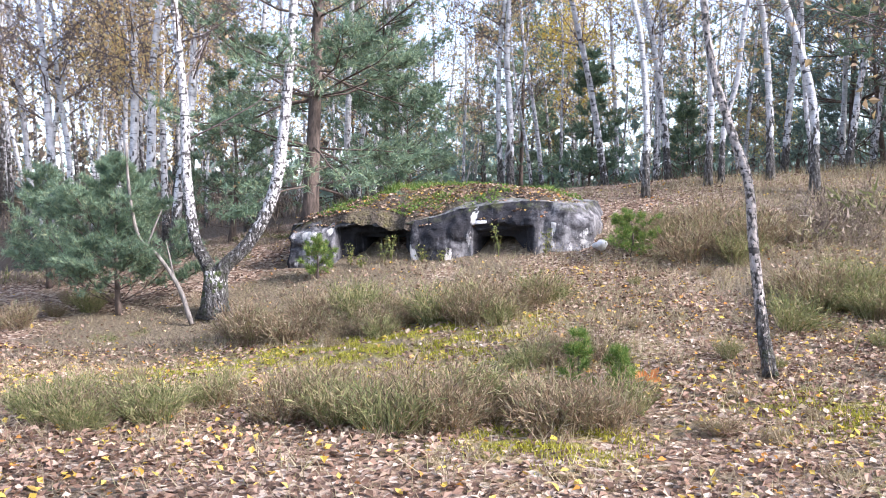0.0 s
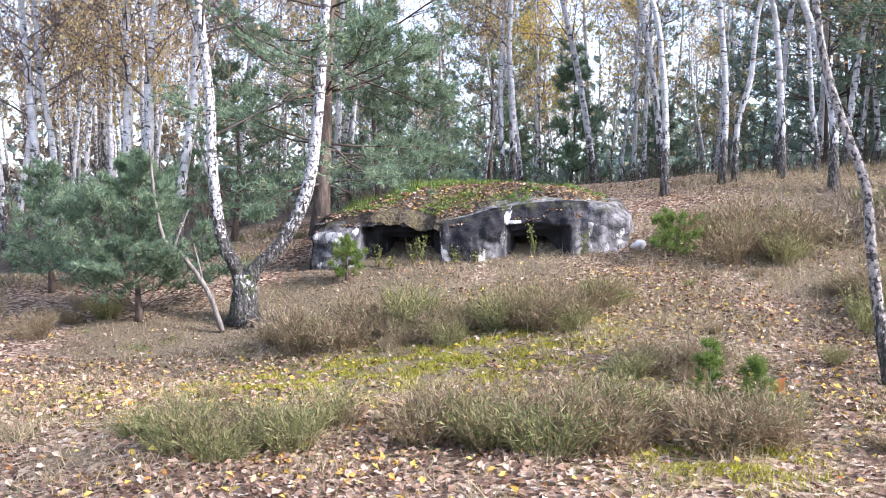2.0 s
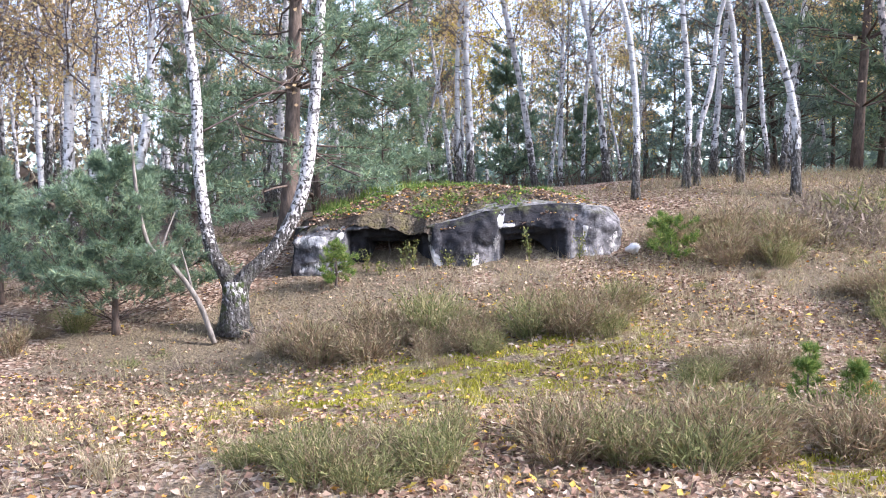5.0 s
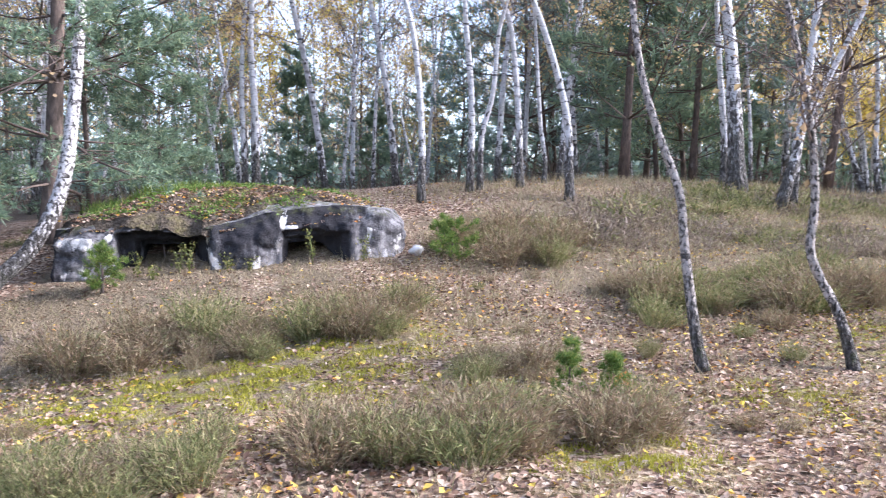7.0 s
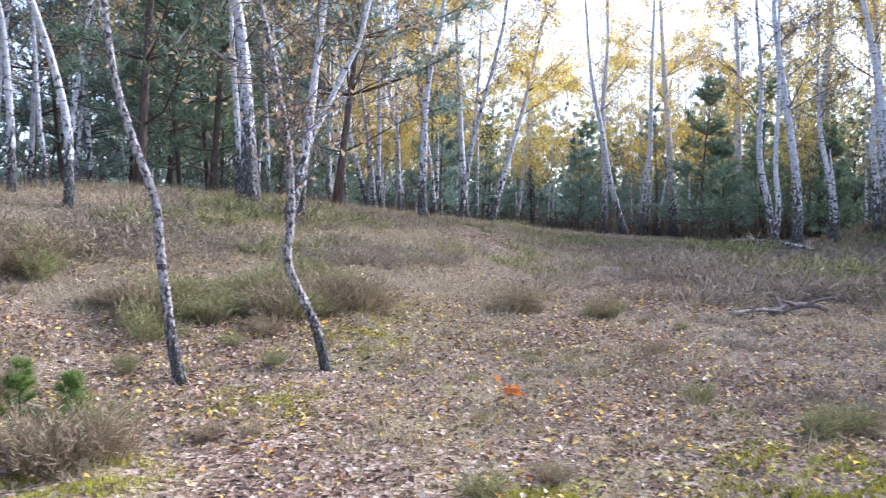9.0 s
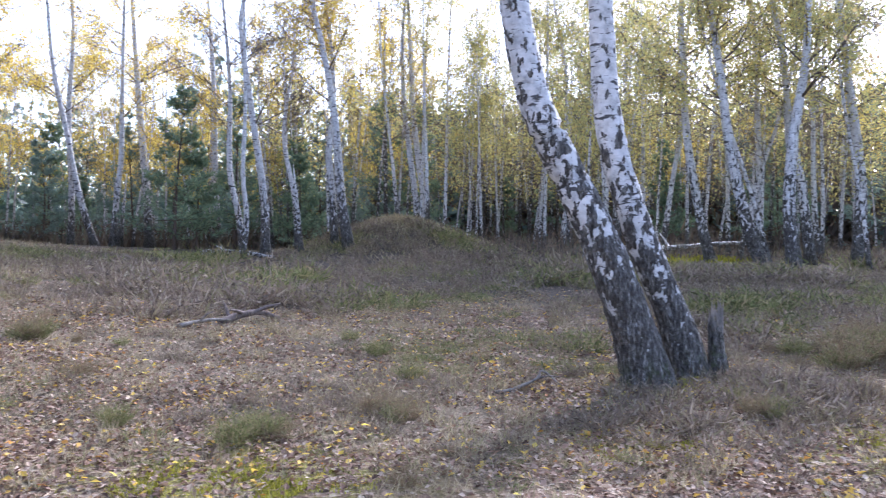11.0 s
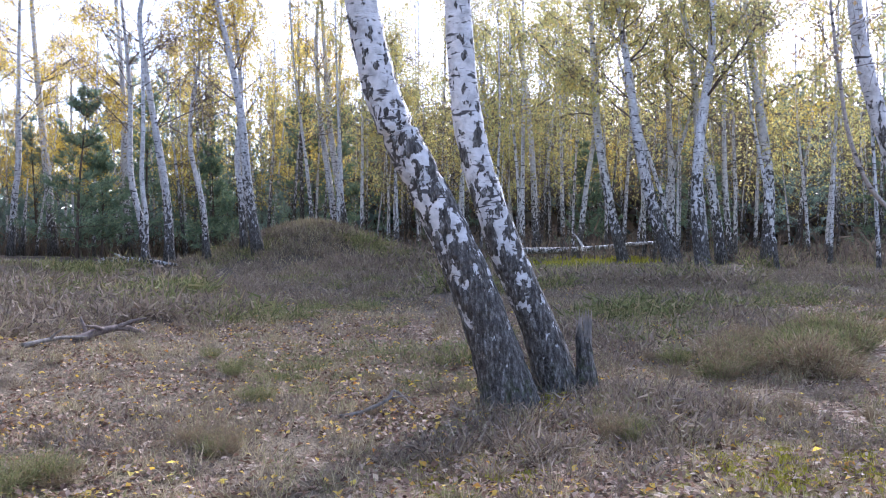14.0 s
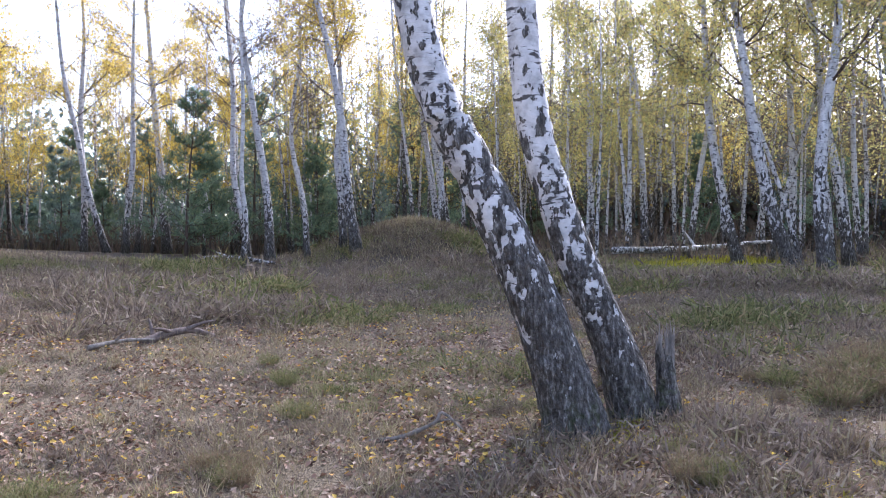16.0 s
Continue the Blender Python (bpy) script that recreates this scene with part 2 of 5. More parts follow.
HEATH = foliage("grey_brown_heath", [(0, (0.115, 0.09, 0.07)), (0.4, (0.235, 0.182, 0.14)), (0.7, (0.34, 0.27, 0.205)), (0.85, (0.21, 0.2, 0.095)), (1, (0.47, 0.38, 0.29))], 0.2, 0.9)
STRAW = foliage("dry_grass", [(0, (0.2, 0.155, 0.09)), (0.5, (0.38, 0.31, 0.19)), (0.8, (0.55, 0.46, 0.3)), (1, (0.23, 0.25, 0.08))], 0.3, 0.8)
FRESH = foliage("fresh_grass", [(0, (0.078, 0.143, 0.033)), (0.6, (0.156, 0.247, 0.052)), (1, (0.325, 0.338, 0.104))], 0.35, 0.7)
LITTER = foliage("fallen_leaves", [(0, (0.085, 0.05, 0.034)), (0.3, (0.21, 0.125, 0.082)), (0.55, (0.35, 0.225, 0.155)), (0.76, (0.47, 0.345, 0.25)), (0.88, (0.6, 0.48, 0.36)), (0.9, (0.62, 0.42, 0.08)), (0.96, (0.66, 0.46, 0.1)), (1, (0.58, 0.23, 0.045))], 0.15, 0.7)
UNDERGROWTH = foliage("bare_undergrowth", [(0, (0.089, 0.073, 0.060)), (0.5, (0.188, 0.146, 0.116)), (0.8, (0.263, 0.204, 0.145)), (1, (0.152, 0.169, 0.110))], 0.2, 0.85)
MOSS = foliage("bright_moss", [(0, (0.150, 0.138, 0.019)), (0.5, (0.338, 0.325, 0.037)), (1, (0.525, 0.475, 0.075))], 0.2, 0.9)


# ---- mesh helpers ----
class Geo:
    """Gathers triangles and quads as arrays."""

    def __init__(self):
        self.v, self.f, self.n, self.extra = [], [], 0, {}

    def add(self, verts, faces, **values):
        verts = np.asarray(verts, float).reshape(-1, 3)
        self.v.append(verts)
        if isinstance(faces, np.ndarray):
            self.f.append(faces + self.n)
        else:
            for size in sorted({len(f) for f in faces}):
                self.f.append(np.array([f for f in faces if len(f) == size], int) + self.n)
        self.n += len(verts)
        for k, val in values.items():
            self.extra.setdefault(k, []).append(np.broadcast_to(np.asarray(val, float), (len(verts),)))

    def mesh(self, name, material, smooth=True):
        me = bpy.data.meshes.new(name)
        if self.n:
            me.vertices.add(self.n)
            me.vertices.foreach_set("co", np.concatenate(self.v).astype(np.float32).ravel())
            sizes = np.concatenate([np.full(len(f), f.shape[1]) for f in self.f])
            loops = np.concatenate([f.ravel() for f in self.f])
            me.loops.add(len(loops))
            me.loops.foreach_set("vertex_index", loops.astype(np.int32))
            me.polygons.add(len(sizes))
            me.polygons.foreach_set("loop_start", np.concatenate([[0], np.cumsum(sizes)[:-1]]).astype(np.int32))
            me.update(calc_edges=True)
        for k, val in self.extra.items():
            me.attributes.new(k, "FLOAT", "POINT").data.foreach_set("value", np.concatenate(val).astype(np.float32))
        me.materials.append(material)
        me.polygons.foreach_set("use_smooth", np.full(len(me.polygons), smooth))
        me.update()
        return me


def part(name, geo, material, parent=None, label="", smooth=True, kind=""):
    ob = new(name, geo.mesh(name, material, smooth))
    if parent:
        ob.parent = parent
    return tagged(ob, label, kind=kind)


def frame_of(d):
    d = d / (np.linalg.norm(d) + 1e-9)
    a = np.cross(d, (0.0, 0.0, 1.0) if abs(d[2]) < 0.9 else (1.0, 0.0, 0.0))
    a /= np.linalg.norm(a)
    return a, np.cross(d, a)


def smooth_line(pts, n):
    """Catmull-Rom through pts, n steps a span."""
    p = np.asarray(pts, float)
    p = np.vstack([2 * p[0] - p[1], p, 2 * p[-1] - p[-2]])
    out = []
    for i in range(1, len(p) - 2):
        for s in np.arange(n) / n:
            out.append(0.5 * (2 * p[i] + (p[i + 1] - p[i - 1]) * s + (2 * p[i - 1] - 5 * p[i] + 4 * p[i + 1] - p[i + 2]) * s ** 2 + (3 * p[i] - p[i - 1] - 3 * p[i + 1] + p[i + 2]) * s ** 3))
    return np.array(out + [p[-2]])


def tube(geo, pts, radii, sides=8, rough=0.0, rng=None, **values):
    pts = np.asarray(pts, float)
    rings, th = [], np.arange(sides) / sides * 2 * np.pi
    for i, p in enumerate(pts):
        a, b = frame_of(pts[min(i + 1, len(pts) - 1)] - pts[max(i - 1, 0)])
        if i and np.dot(a, last) < 0:
            a, b = -a, -b
        last = a
        r = radii[i] * (1 + (rough * rng.uniform(-1, 1, sides) if rough else 0))
        rings.append(p + np.outer(np.cos(th) * r, a) + np.outer(np.sin(th) * r, b))
    f = []
    for i in range(len(pts) - 1):
        for k in range(sides):
            f.append((i * sides + k, i * sides + (k + 1) % sides, (i + 1) * sides + (k + 1) % sides, (i + 1) * sides + k))
    f.append(tuple(range(sides))[::-1])
    f.append(tuple((len(pts) - 1) * sides + k for k in range(sides)))
    geo.add(np.vstack(rings), f, **{k: np.repeat(np.broadcast_to(v, (len(pts),)), sides) for k, v in values.items()})


def spikes(geo, p, q, r):
    """Thin three-sided spikes from p to q."""
    p, q = np.asarray(p, float), np.asarray(q, float)
    n = len(p)
    if not n:
        return
    d = q - p
    d /= np.linalg.norm(d, axis=1)[:, None] + 1e-9
    a = np.cross(d, np.where(np.abs(d[:, 2:]) < 0.9, [[0, 0, 1.0]], [[1.0, 0, 0]]))
    a /= np.linalg.norm(a, axis=1)[:, None] + 1e-9
    b = np.cross(d, a)
    r = np.broadcast_to(np.asarray(r, float), (n,))[:, None]
    v = np.stack([p + a * r, p - a * r * 0.5 + b * r * 0.87, p - a * r * 0.5 - b * r * 0.87, q], 1)
    k = np.arange(n)[:, None] * 4
    f = np.stack([k + [0, 1, 3], k + [1, 2, 3], k + [2, 0, 3]], 1).reshape(-1, 3)
    geo.add(v.reshape(-1, 3), f)


def blades(geo, p, q, w, rng):
    """One flat pointed blade from each p to q."""
    p, q = np.asarray(p, float), np.asarray(q, float)
    n = len(p)
    s = np.cross(q - p, rng.normal(size=(n, 3)))
    s /= np.linalg.norm(s, axis=1)[:, None] + 1e-9
    w = np.broadcast_to(np.asarray(w, float), (n,))[:, None]
    v = np.stack([p - s * w, p + s * w, q], 1)
    geo.add(v.reshape(-1, 3), np.arange(n)[:, None] * 3 + [0, 1, 2])


def leaves(geo, c, size, rng, flat=0.0):
    """Small pointed leaves folded along the midrib; flat near 1 lays them on the ground."""
    c = np.asarray(c, float)
    n = len(c)
    nrm = rng.normal(size=(n, 3))
    nrm /= np.linalg.norm(nrm, axis=1)[:, None]
    nrm = nrm * (1 - flat) + np.array([0, 0, 1.0]) * flat
    a = np.cross(nrm, rng.normal(size=(n, 3)))
    a /= np.linalg.norm(a, axis=1)[:, None] + 1e-9
    b = np.cross(nrm, a)
    b /= np.linalg.norm(b, axis=1)[:, None] + 1e-9
    s = np.broadcast_to(np.asarray(size, float), (n,))[:, None]
    nn = nrm / (np.linalg.norm(nrm, axis=1)[:, None] + 1e-9)
    lift = nn * s * rng.uniform(0.05, 0.3, (n, 1))
    v = np.stack([c - a * s * 0.6, c + b * s * 0.4 + lift, c + a * s * 0.6, c - b * s * 0.4 + lift], 1)
    k = np.arange(n)[:, None] * 4
    geo.add(v.reshape(-1, 3), np.stack([k + [0, 1, 2], k + [0, 2, 3]], 1).reshape(-1, 3))


def empty_at(name, x, y, z):
    ob = new(name)
    ob.empty_display_size = 0.2
    ob.matrix_world = pose(x, y, z)
    return ob


# ---- ground ----
def ground():
    n = 270
    s = np.linspace(-1, 1, n)
    g = 6.5 * np.sinh(s * 4.75) / 1.0
    x, y = np.meshgrid(g + 4.5, g + 6.5, indexing="ij")
    near = np.exp(-((x - 6) ** 2 + (y - 6) ** 2) / 900)
    z = hill(x, y) + near * (0.03 * lumps(x, y, 1.6, 3) + 0.018 * lumps(x, y, 5, 5))
    geo = Geo()
    k = (np.arange(n - 1)[:, None] * n + np.arange(n - 1)).ravel()
    moss = np.zeros_like(x)
    for a, b, r, m in [(0.5, 11.4, 1.3, 1.25), (1.6, 11.0, 1.1, 1.25), (2.7, 11.6, 0.8, 1.1), (-1.0, 11.2, 0.8, 1.1), (4.2, 7.9, 0.5, 0.9), (3.0, 5.3, 0.4, 1.2), (8.2, 8.8, 0.7, 1), (3.7, -1.0, 0.7, 1.2), (4.4, 0.8, 0.5, 0.8), (6.2, 0.2, 0.6, 0.8), (11.1, -8.6, 0.9, 1.2), (2.0, 8.0, 0.45, 1), (3.9, 3.85, 0.75, 1.3), (6.9, 8.3, 0.6, 1), (3.8, -1.2, 0.7, 1),
                       (8.0, -5.7, 0.6, 1.2), (4.6, 6.6, 0.8, 0.6), (24, -11.2, 2.6, 1.2), (6.4, -0.4, 0.6, 0.6), (2.9, 5.2, 0.7, 0.7), (3.1, 9.9, 0.7, 0.6)]:
        moss = np.maximum(moss, m * np.exp(-((x - a) ** 2 + (y - b) ** 2) / (2 * r * r)))
    heath = np.clip(1.2 - np.abs(x - 19) / 9, 0, 1) * np.clip(1.3 - np.abs(y - 1) / 9, 0, 1)
    heath = np.maximum(heath, 0.8 / (1 + np.exp(-(np.hypot(x - 4, y - 6) - 17))))
    straw = np.clip(np.exp(-((x - 10) ** 2 + (y - 10) ** 2) / 18) + np.exp(-((x - 8.5) ** 2 / 12 + (y - 2.5) ** 2 / 8)) + np.exp(-((x - 0.5) ** 2 + (y - 13.5) ** 2) / 6), 0, 1)
    geo.add(np.stack([x.ravel(), y.ravel(), z.ravel()], 1), np.stack([k, k + n, k + n + 1, k + 1], 1), moss=moss.ravel(), heath=heath.ravel(), straw=straw.ravel())
    return tagged(part("ground", geo, GROUND), "forest floor of fallen leaves, moss and dry grass", "ground", kind="structure")


ground()


# ---- bunker ----
BX = 0.28  # the left pier stands this far outside the first embrasure's origin
BL, BR = np.array([1.28 - 0.885 * BX, 16.05 + 0.465 * BX]), np.array([5.12, 13.98])
BU = (BR - BL) / np.linalg.norm(BR - BL)
BN = np.array([BU[1], -BU[0]])
BW = float(np.linalg.norm(BR - BL))


def box01(v, a, b, e):
    return np.clip((v - a) / e + 0.5, 0, 1) * np.clip((b - v) / e + 0.5, 0, 1)


def bunker():
    root = empty_at("bunker", *(BL + BR) / 2 - BN * 1.5, 0.6)
    inv = Vector(root.location)
    rng = np.random.RandomState(4)
    # plan line: back along the left side, across the front, round the right-hand corner and back
    side, rc = 2.6, 0.55
    pl = [BL - BN * t for t in np.linspace(side, 0.03, 40)]
    us = np.concatenate([np.linspace(0, BW - rc, 190)])
    pl += [BL + BU * t for t in us]
    c = BR - BU * rc - BN * rc
    pl += [c + rc * (BU * math.sin(a) + BN * math.cos(a)) for a in np.linspace(0.05, 1.57, 26)]
    pl += [BR - BN * t for t in np.linspace(rc + 0.05, side, 34)]
    pl = np.array(pl)
    u = (pl - BL) @ BU - BX
    dep = (pl - BL) @ BN
    tang = np.gradient(pl, axis=0)
    tang /= np.linalg.norm(tang, axis=1)[:, None]
    out = np.stack([tang[:, 1], -tang[:, 0]], 1)
    front = (dep > -0.02) & (u < BW - BX - rc + 0.1)
    nz = 56
    zt = 1.33 + 0.22 * np.clip((u - 1.5) / 0.9, 0, 1) + 0.06 * np.sin(u * 2.3)          # roof edge
    zt = np.where(dep < -0.1, zt + 0.12 * np.clip(-dep / 2, 0, 1), zt)
    rows_v, soot, lime, moss = [], [], [], []
    for j in range(nz):
        s = j / (nz - 1)
        z = 0.25 + (zt - 0.25) * s
        # rough-cast surface, battered and rounded at the top
        o = 0.085 * np.array([noise.noise((float(a) * 2.6, float(b) * 2.6, float(cc) * 2.6)) for a, b, cc in zip(pl[:, 0], pl[:, 1], z)])
        o = o + 0.035 * np.array([noise.noise((float(a) * 9, float(b) * 9, float(cc) * 9)) for a, b, cc in zip(pl[:, 0], pl[:, 1], z)])
        o = o + 0.03 * np.array([noise.noise((float(a) * 5, float(b) * 5, round(float(cc) * 7) * 3.1)) for a, b, cc in zip(pl[:, 0], pl[:, 1], z)]) * (s > 0.35)
        o = o - 0.16 * np.clip((s - 0.72) / 0.28, 0, 1) ** 2
        o = o + 0.1 * box01(u, 1.62, 2.5, 0.25) * front * (1 - 0.5 * s)
        # embrasure recesses, stepped back to the firing slit
        l1 = box01(u, 0.5, 1.66, 0.05) * (z < 1.27 + 0.02 * np.sin(u * 9)) * front
        l2 = box01(u, 0.72, 1.5, 0.05) * (z < 1.16) * front
        l3 = box01(u, 0.8, 1.42, 0.04) * (z < 1.08) * front
        r1 = box01(u, 2.62, 3.5, 0.05) * (z < 1.27 + 0.03 * np.sin(u * 7)) * front
        r2 = box01(u, 2.68, 3.4, 0.05) * (z < 1.19) * front
        r3 = box01(u, 2.72, 3.3, 0.04) * (z < 1.10 - 0.25 * np.clip((u - 3.1) / 0.25, 0, 1) ** 2) * front
        o = o - 0.28 * l1 - 0.22 * l2 - 1.1 * l3 - 0.12 * r1 - 0.12 * r2 - 1.25 * r3
        o = o + 0.1 * box01(u, 3.42, 3.62, 0.08) * front * (s < 0.82)
        p = pl + out * o[:, None]
        rows_v.append(np.column_stack([p, z]))
        wob = np.array([noise.noise((float(a) * 3, 7.0, float(b) * 3)) for a, b in zip(u, z)])
        lm = 0.85 * box01(u, -0.25, 0.5, 0.12) * (z < 1.2 + 0.1 * wob)
        lm = np.maximum(lm, 1.05 * box01(u - 0.3 * (z - 1.0) + 0.06 * wob, 2.44, 2.58, 0.08) * front)
        lm = np.maximum(lm, 1.1 * box01(u, 2.5, 2.85, 0.08) * box01(z - 0.2 * (u - 2.5) + 0.04 * wob, 1.22, 1.31, 0.05) * front)
        lm = np.maximum(lm, 1.2 * box01(u + 0.5 * (z - 0.9), 1.66, 1.8, 0.1) * (z < 1.05) * front)
        lm = np.maximum(lm, 1.1 * box01(u, 2.22, 2.36, 0.06) * (z < 1.0) * front)
        lm = np.maximum(lm, 0.9 * box01(u, 1.6, 1.7, 0.05) * (z > 1.0) * (z < 1.2) * front)
        lm = np.maximum(lm, 1.0 * (u > 3.75) * (z < 1.22 + 0.2 * wob) * (dep > -0.9))
        lm = lm * np.clip(0.75 + 1.1 * np.array([noise.noise((float(a) * 6, 2.0, float(b) * 4)) for a, b in zip(u, z)]) + 0.5 * wob, 0, 1.25)
        # blacker towards the roof edge, mid-wall, along the left side and inside both recesses
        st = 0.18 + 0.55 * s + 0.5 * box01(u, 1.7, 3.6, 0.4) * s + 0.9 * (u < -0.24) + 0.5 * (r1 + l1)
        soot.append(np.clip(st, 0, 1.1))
        lime.append(lm)
        moss.append(np.full(len(u), min(max((s - 0.9) * 4, 0), 1)))
    m = len(pl)
    V = np.vstack(rows_v) - np.array(inv)
    k = (np.arange(nz - 1)[:, None] * m + np.arange(m - 1)).ravel()
    geo = Geo()
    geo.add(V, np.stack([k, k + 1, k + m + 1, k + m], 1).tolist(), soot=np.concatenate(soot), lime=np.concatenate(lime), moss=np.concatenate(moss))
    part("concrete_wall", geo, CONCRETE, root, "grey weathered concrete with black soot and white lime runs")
    # roof slab: a low worn dome inside the wall top
    top = rows_v[-1]
    cen = np.array([*((BL + BR) / 2 - BN * 1.7), 1.86])
    geo, rings = Geo(), 22
    vs = []
    for j in range(rings + 1):
        s = j / rings
        q = top * (1 - s) + cen * s
        q[:, 2] = top[:, 2] + (cen[2] - top[:, 2]) * math.sin(s * math.pi / 2)
        q[:, 2] += np.array([0.05 * noise.noise((float(a) * 2.2, float(b) * 2.2, 3.0)) + 0.025 * noise.noise((float(a) * 8, float(b) * 8, 1.0)) for a, b, _ in q]) * min(1, s * 5)
        vs.append(q)
    bare = np.concatenate([np.clip((v[:, :2] - BL) @ BU - BX - 1.6, 0, 1) * (1 - j / 6) for j, v in enumerate(vs)])
    k = (np.arange(rings)[:, None] * m + np.arange(m - 1)).ravel()
    f = np.stack([k, k + 1, k + m + 1, k + m], 1)
    # soil lies on the slab except along the worn concrete rim at the right-hand end
    Vr = np.vstack(vs) - np.array(inv)
    geo.add(Vr, f.tolist(), soot=0.5, lime=0.0, moss=0.4)
    part("roof_slab", geo, CONCRETE, root)
    geo = Geo()
    lift = np.concatenate([(np.full(m, -0.09) + 0.05 * lumps(u * 1.0, dep * 1.0, 7, 6)) if j == 0 else np.full(m, 0.035) for j in range(rings + 1)]) - 0.09 * np.clip(bare, 0, 1)
    over = np.concatenate([(0.12 * np.exp(-(((v[:, :2] - BL) @ BU - BX - 0.9) / 0.8) ** 2) * (j <= 2)) for j, v in enumerate(vs)])
    Vs = Vr + np.array([0, 0, 1]) * lift[:, None]
    Vs[:, :2] += BN * over[:, None]
    Vs[:, 2] += np.array([0.055 * noise.noise((float(a) * 5, float(b) * 5, 2.0)) + 0.03 * noise.noise((float(a) * 13, float(b) * 13, 5.0)) for a, b, _ in Vs])
    geo.add(Vs, f.tolist(), moss=np.clip(0.1 + 0.6 * lumps(Vs[:, 0], Vs[:, 1], 3, 9), 0, 1), heath=0.95, straw=0.0)
    SOIL.append(Vs + np.array(inv))
    part("soil_cover", geo, GROUND, root, "thin soil with moss and fallen leaves on the roof")
    # inner chamber walls behind the slits are the recess itself; a rusted bar hangs in the window
    for uu, z0, z1 in ((1.02, 0.75, 1.1), (1.3, 0.75, 1.1)):
        g = Geo()
        p = np.array([*(BL + BU * (uu + BX) - BN * 0.62), 0]) - np.array(inv)
        tube(g, [p + (0, 0, z0), p + (0.02, 0, (z0 + z1) / 2), p + (0, 0, z1)], [0.012] * 3, 6)
        part("rusted_bar", g, TWIG, root)
    # plants on the roof
    g = Geo()
    n = 6500
    uu, dd = rng.uniform(0.1, BW - 0.2, n), rng.uniform(0.3, 2.8, n)
    keep = lumps(uu, dd, 2.2, 4) + 0.28 * dd > 0.35
    uu, dd = uu[keep], dd[keep]
    p = np.column_stack([BL[0] + BU[0] * uu - BN[0] * dd, BL[1] + BU[1] * uu - BN[1] * dd, np.zeros(len(uu))])
    ss = np.clip(dd / 1.9, 0, 1)
    p[:, 2] = 1.36 + 0.5 * np.sin(np.clip(ss, 0, 1) * 1.57) * np.clip(np.minimum(uu, BW - uu) / 0.9, 0.35, 1)
    q = p + np.column_stack([rng.normal(0, 0.04, len(uu)), rng.normal(0, 0.04, len(uu)), rng.uniform(0.05, 0.14, len(uu)) * (0.6 + 0.8 * (uu < 2.2) * (dd > 1.3))])
    blades(g, p, q, 0.007, rng)
    tagged(part("roof_grass", g, FRESH), "short green grass growing on the bunker roof", "grass", kind="stuff")
    # dead roots and moss that hang over the edge above the embrasures
    g, gm = Geo(), Geo()
    front_u = (top[:, :2] - BL) @ BU
    for geo_f, n, lo, hi, ln in ((g, 900, 0.0, 2.3, 0.13), (gm, 500, 0.6, 2.1, 0.06)):
        uu = rng.uniform(lo, hi, n)
        zz = np.interp(uu, front_u[40:230], top[40:230, 2])
        ov = 0.12 * np.exp(-((uu - BX - 0.9) / 0.8) ** 2) - 0.1 + rng.uniform(-0.06, 0.05, n)
        p = np.column_stack([BL[0] + BU[0] * uu + BN[0] * ov, BL[1] + BU[1] * uu + BN[1] * ov, zz - 0.05 + rng.uniform(-0.02, 0.05, n)])
        q = p + np.column_stack([np.outer(rng.uniform(0.0, 0.06, n), BN) + rng.normal(0, 0.03, (n, 2)), -ln * rng.uniform(0.2, 1.0, n)])
        blades(geo_f, p, q, 0.006, rng)
    part("root_fringe", g, UNDERGROWTH, root, "dead roots hanging over the roof edge", False, "stuff")
    part("moss_fringe", gm, MOSS, root, "", False, "stuff")
    g = Geo()
    n = 9000
    uu, dd = rng.uniform(0.05, BW - 0.2, n), rng.uniform(0.02, 2.4, n)
    sel = lumps(uu, dd, 3.2, 8) + 0.3 * (uu < 2.4) > -0.25
    uu, dd = uu[sel], dd[sel]
    n = len(uu)
    p = np.column_stack([BL[0] + BU[0] * uu - BN[0] * dd, BL[1] + BU[1] * uu - BN[1] * dd, np.zeros(n)])
    ROOF_LEAVES.append((p, g, LITTER, "roof_leaves", "fallen leaves lying on the bunker roof", "leaf litter", 0.055, 0.55))
    n = 1500
    uu, dd = rng.uniform(0.2, BW - 0.3, n), rng.uniform(0.15, 1.9, n)
    sel = (lumps(uu, dd, 3.0, 14) > 0.3) | (dd > 1.25) & (uu < 2.6)
    uu, dd = uu[sel], dd[sel]
    p = np.column_stack([BL[0] + BU[0] * uu - BN[0] * dd, BL[1] + BU[1] * uu - BN[1] * dd, np.zeros(len(uu))])
    ROOF_LEAVES.append((np.repeat(p, 4, 0) + rng.normal(0, 0.04, (len(p) * 4, 3)), Geo(), FRESH, "roof_plants", "low green leafy plants on the bunker roof", "weed", 0.05, 0.35))
    return tagged(root, "half-buried concrete bunker with two embrasures, soot-black and lime-stained", "bunker")


ROOF_LEAVES, SOIL = [], []
BUNKER = bunker()


# ---- trees ----
def bough(rng, p, d, length, r, geo, sides=4, seg=4, lift=0.25, wander=0.25):
    """One curved limb; returns points along it."""
    pts = [np.array(p, float)]
    d = np.array(d, float)
    for i in range(seg):
        d = d + rng.normal(0, wander, 3) * 0.6 + np.array([0, 0, lift / seg])
        d /= np.linalg.norm(d)
        pts.append(pts[-1] + d * length / seg)
    tube(geo, pts, [r * (1 - 0.85 * i / seg) for i in range(seg + 1)], sides)
    return np.array(pts)


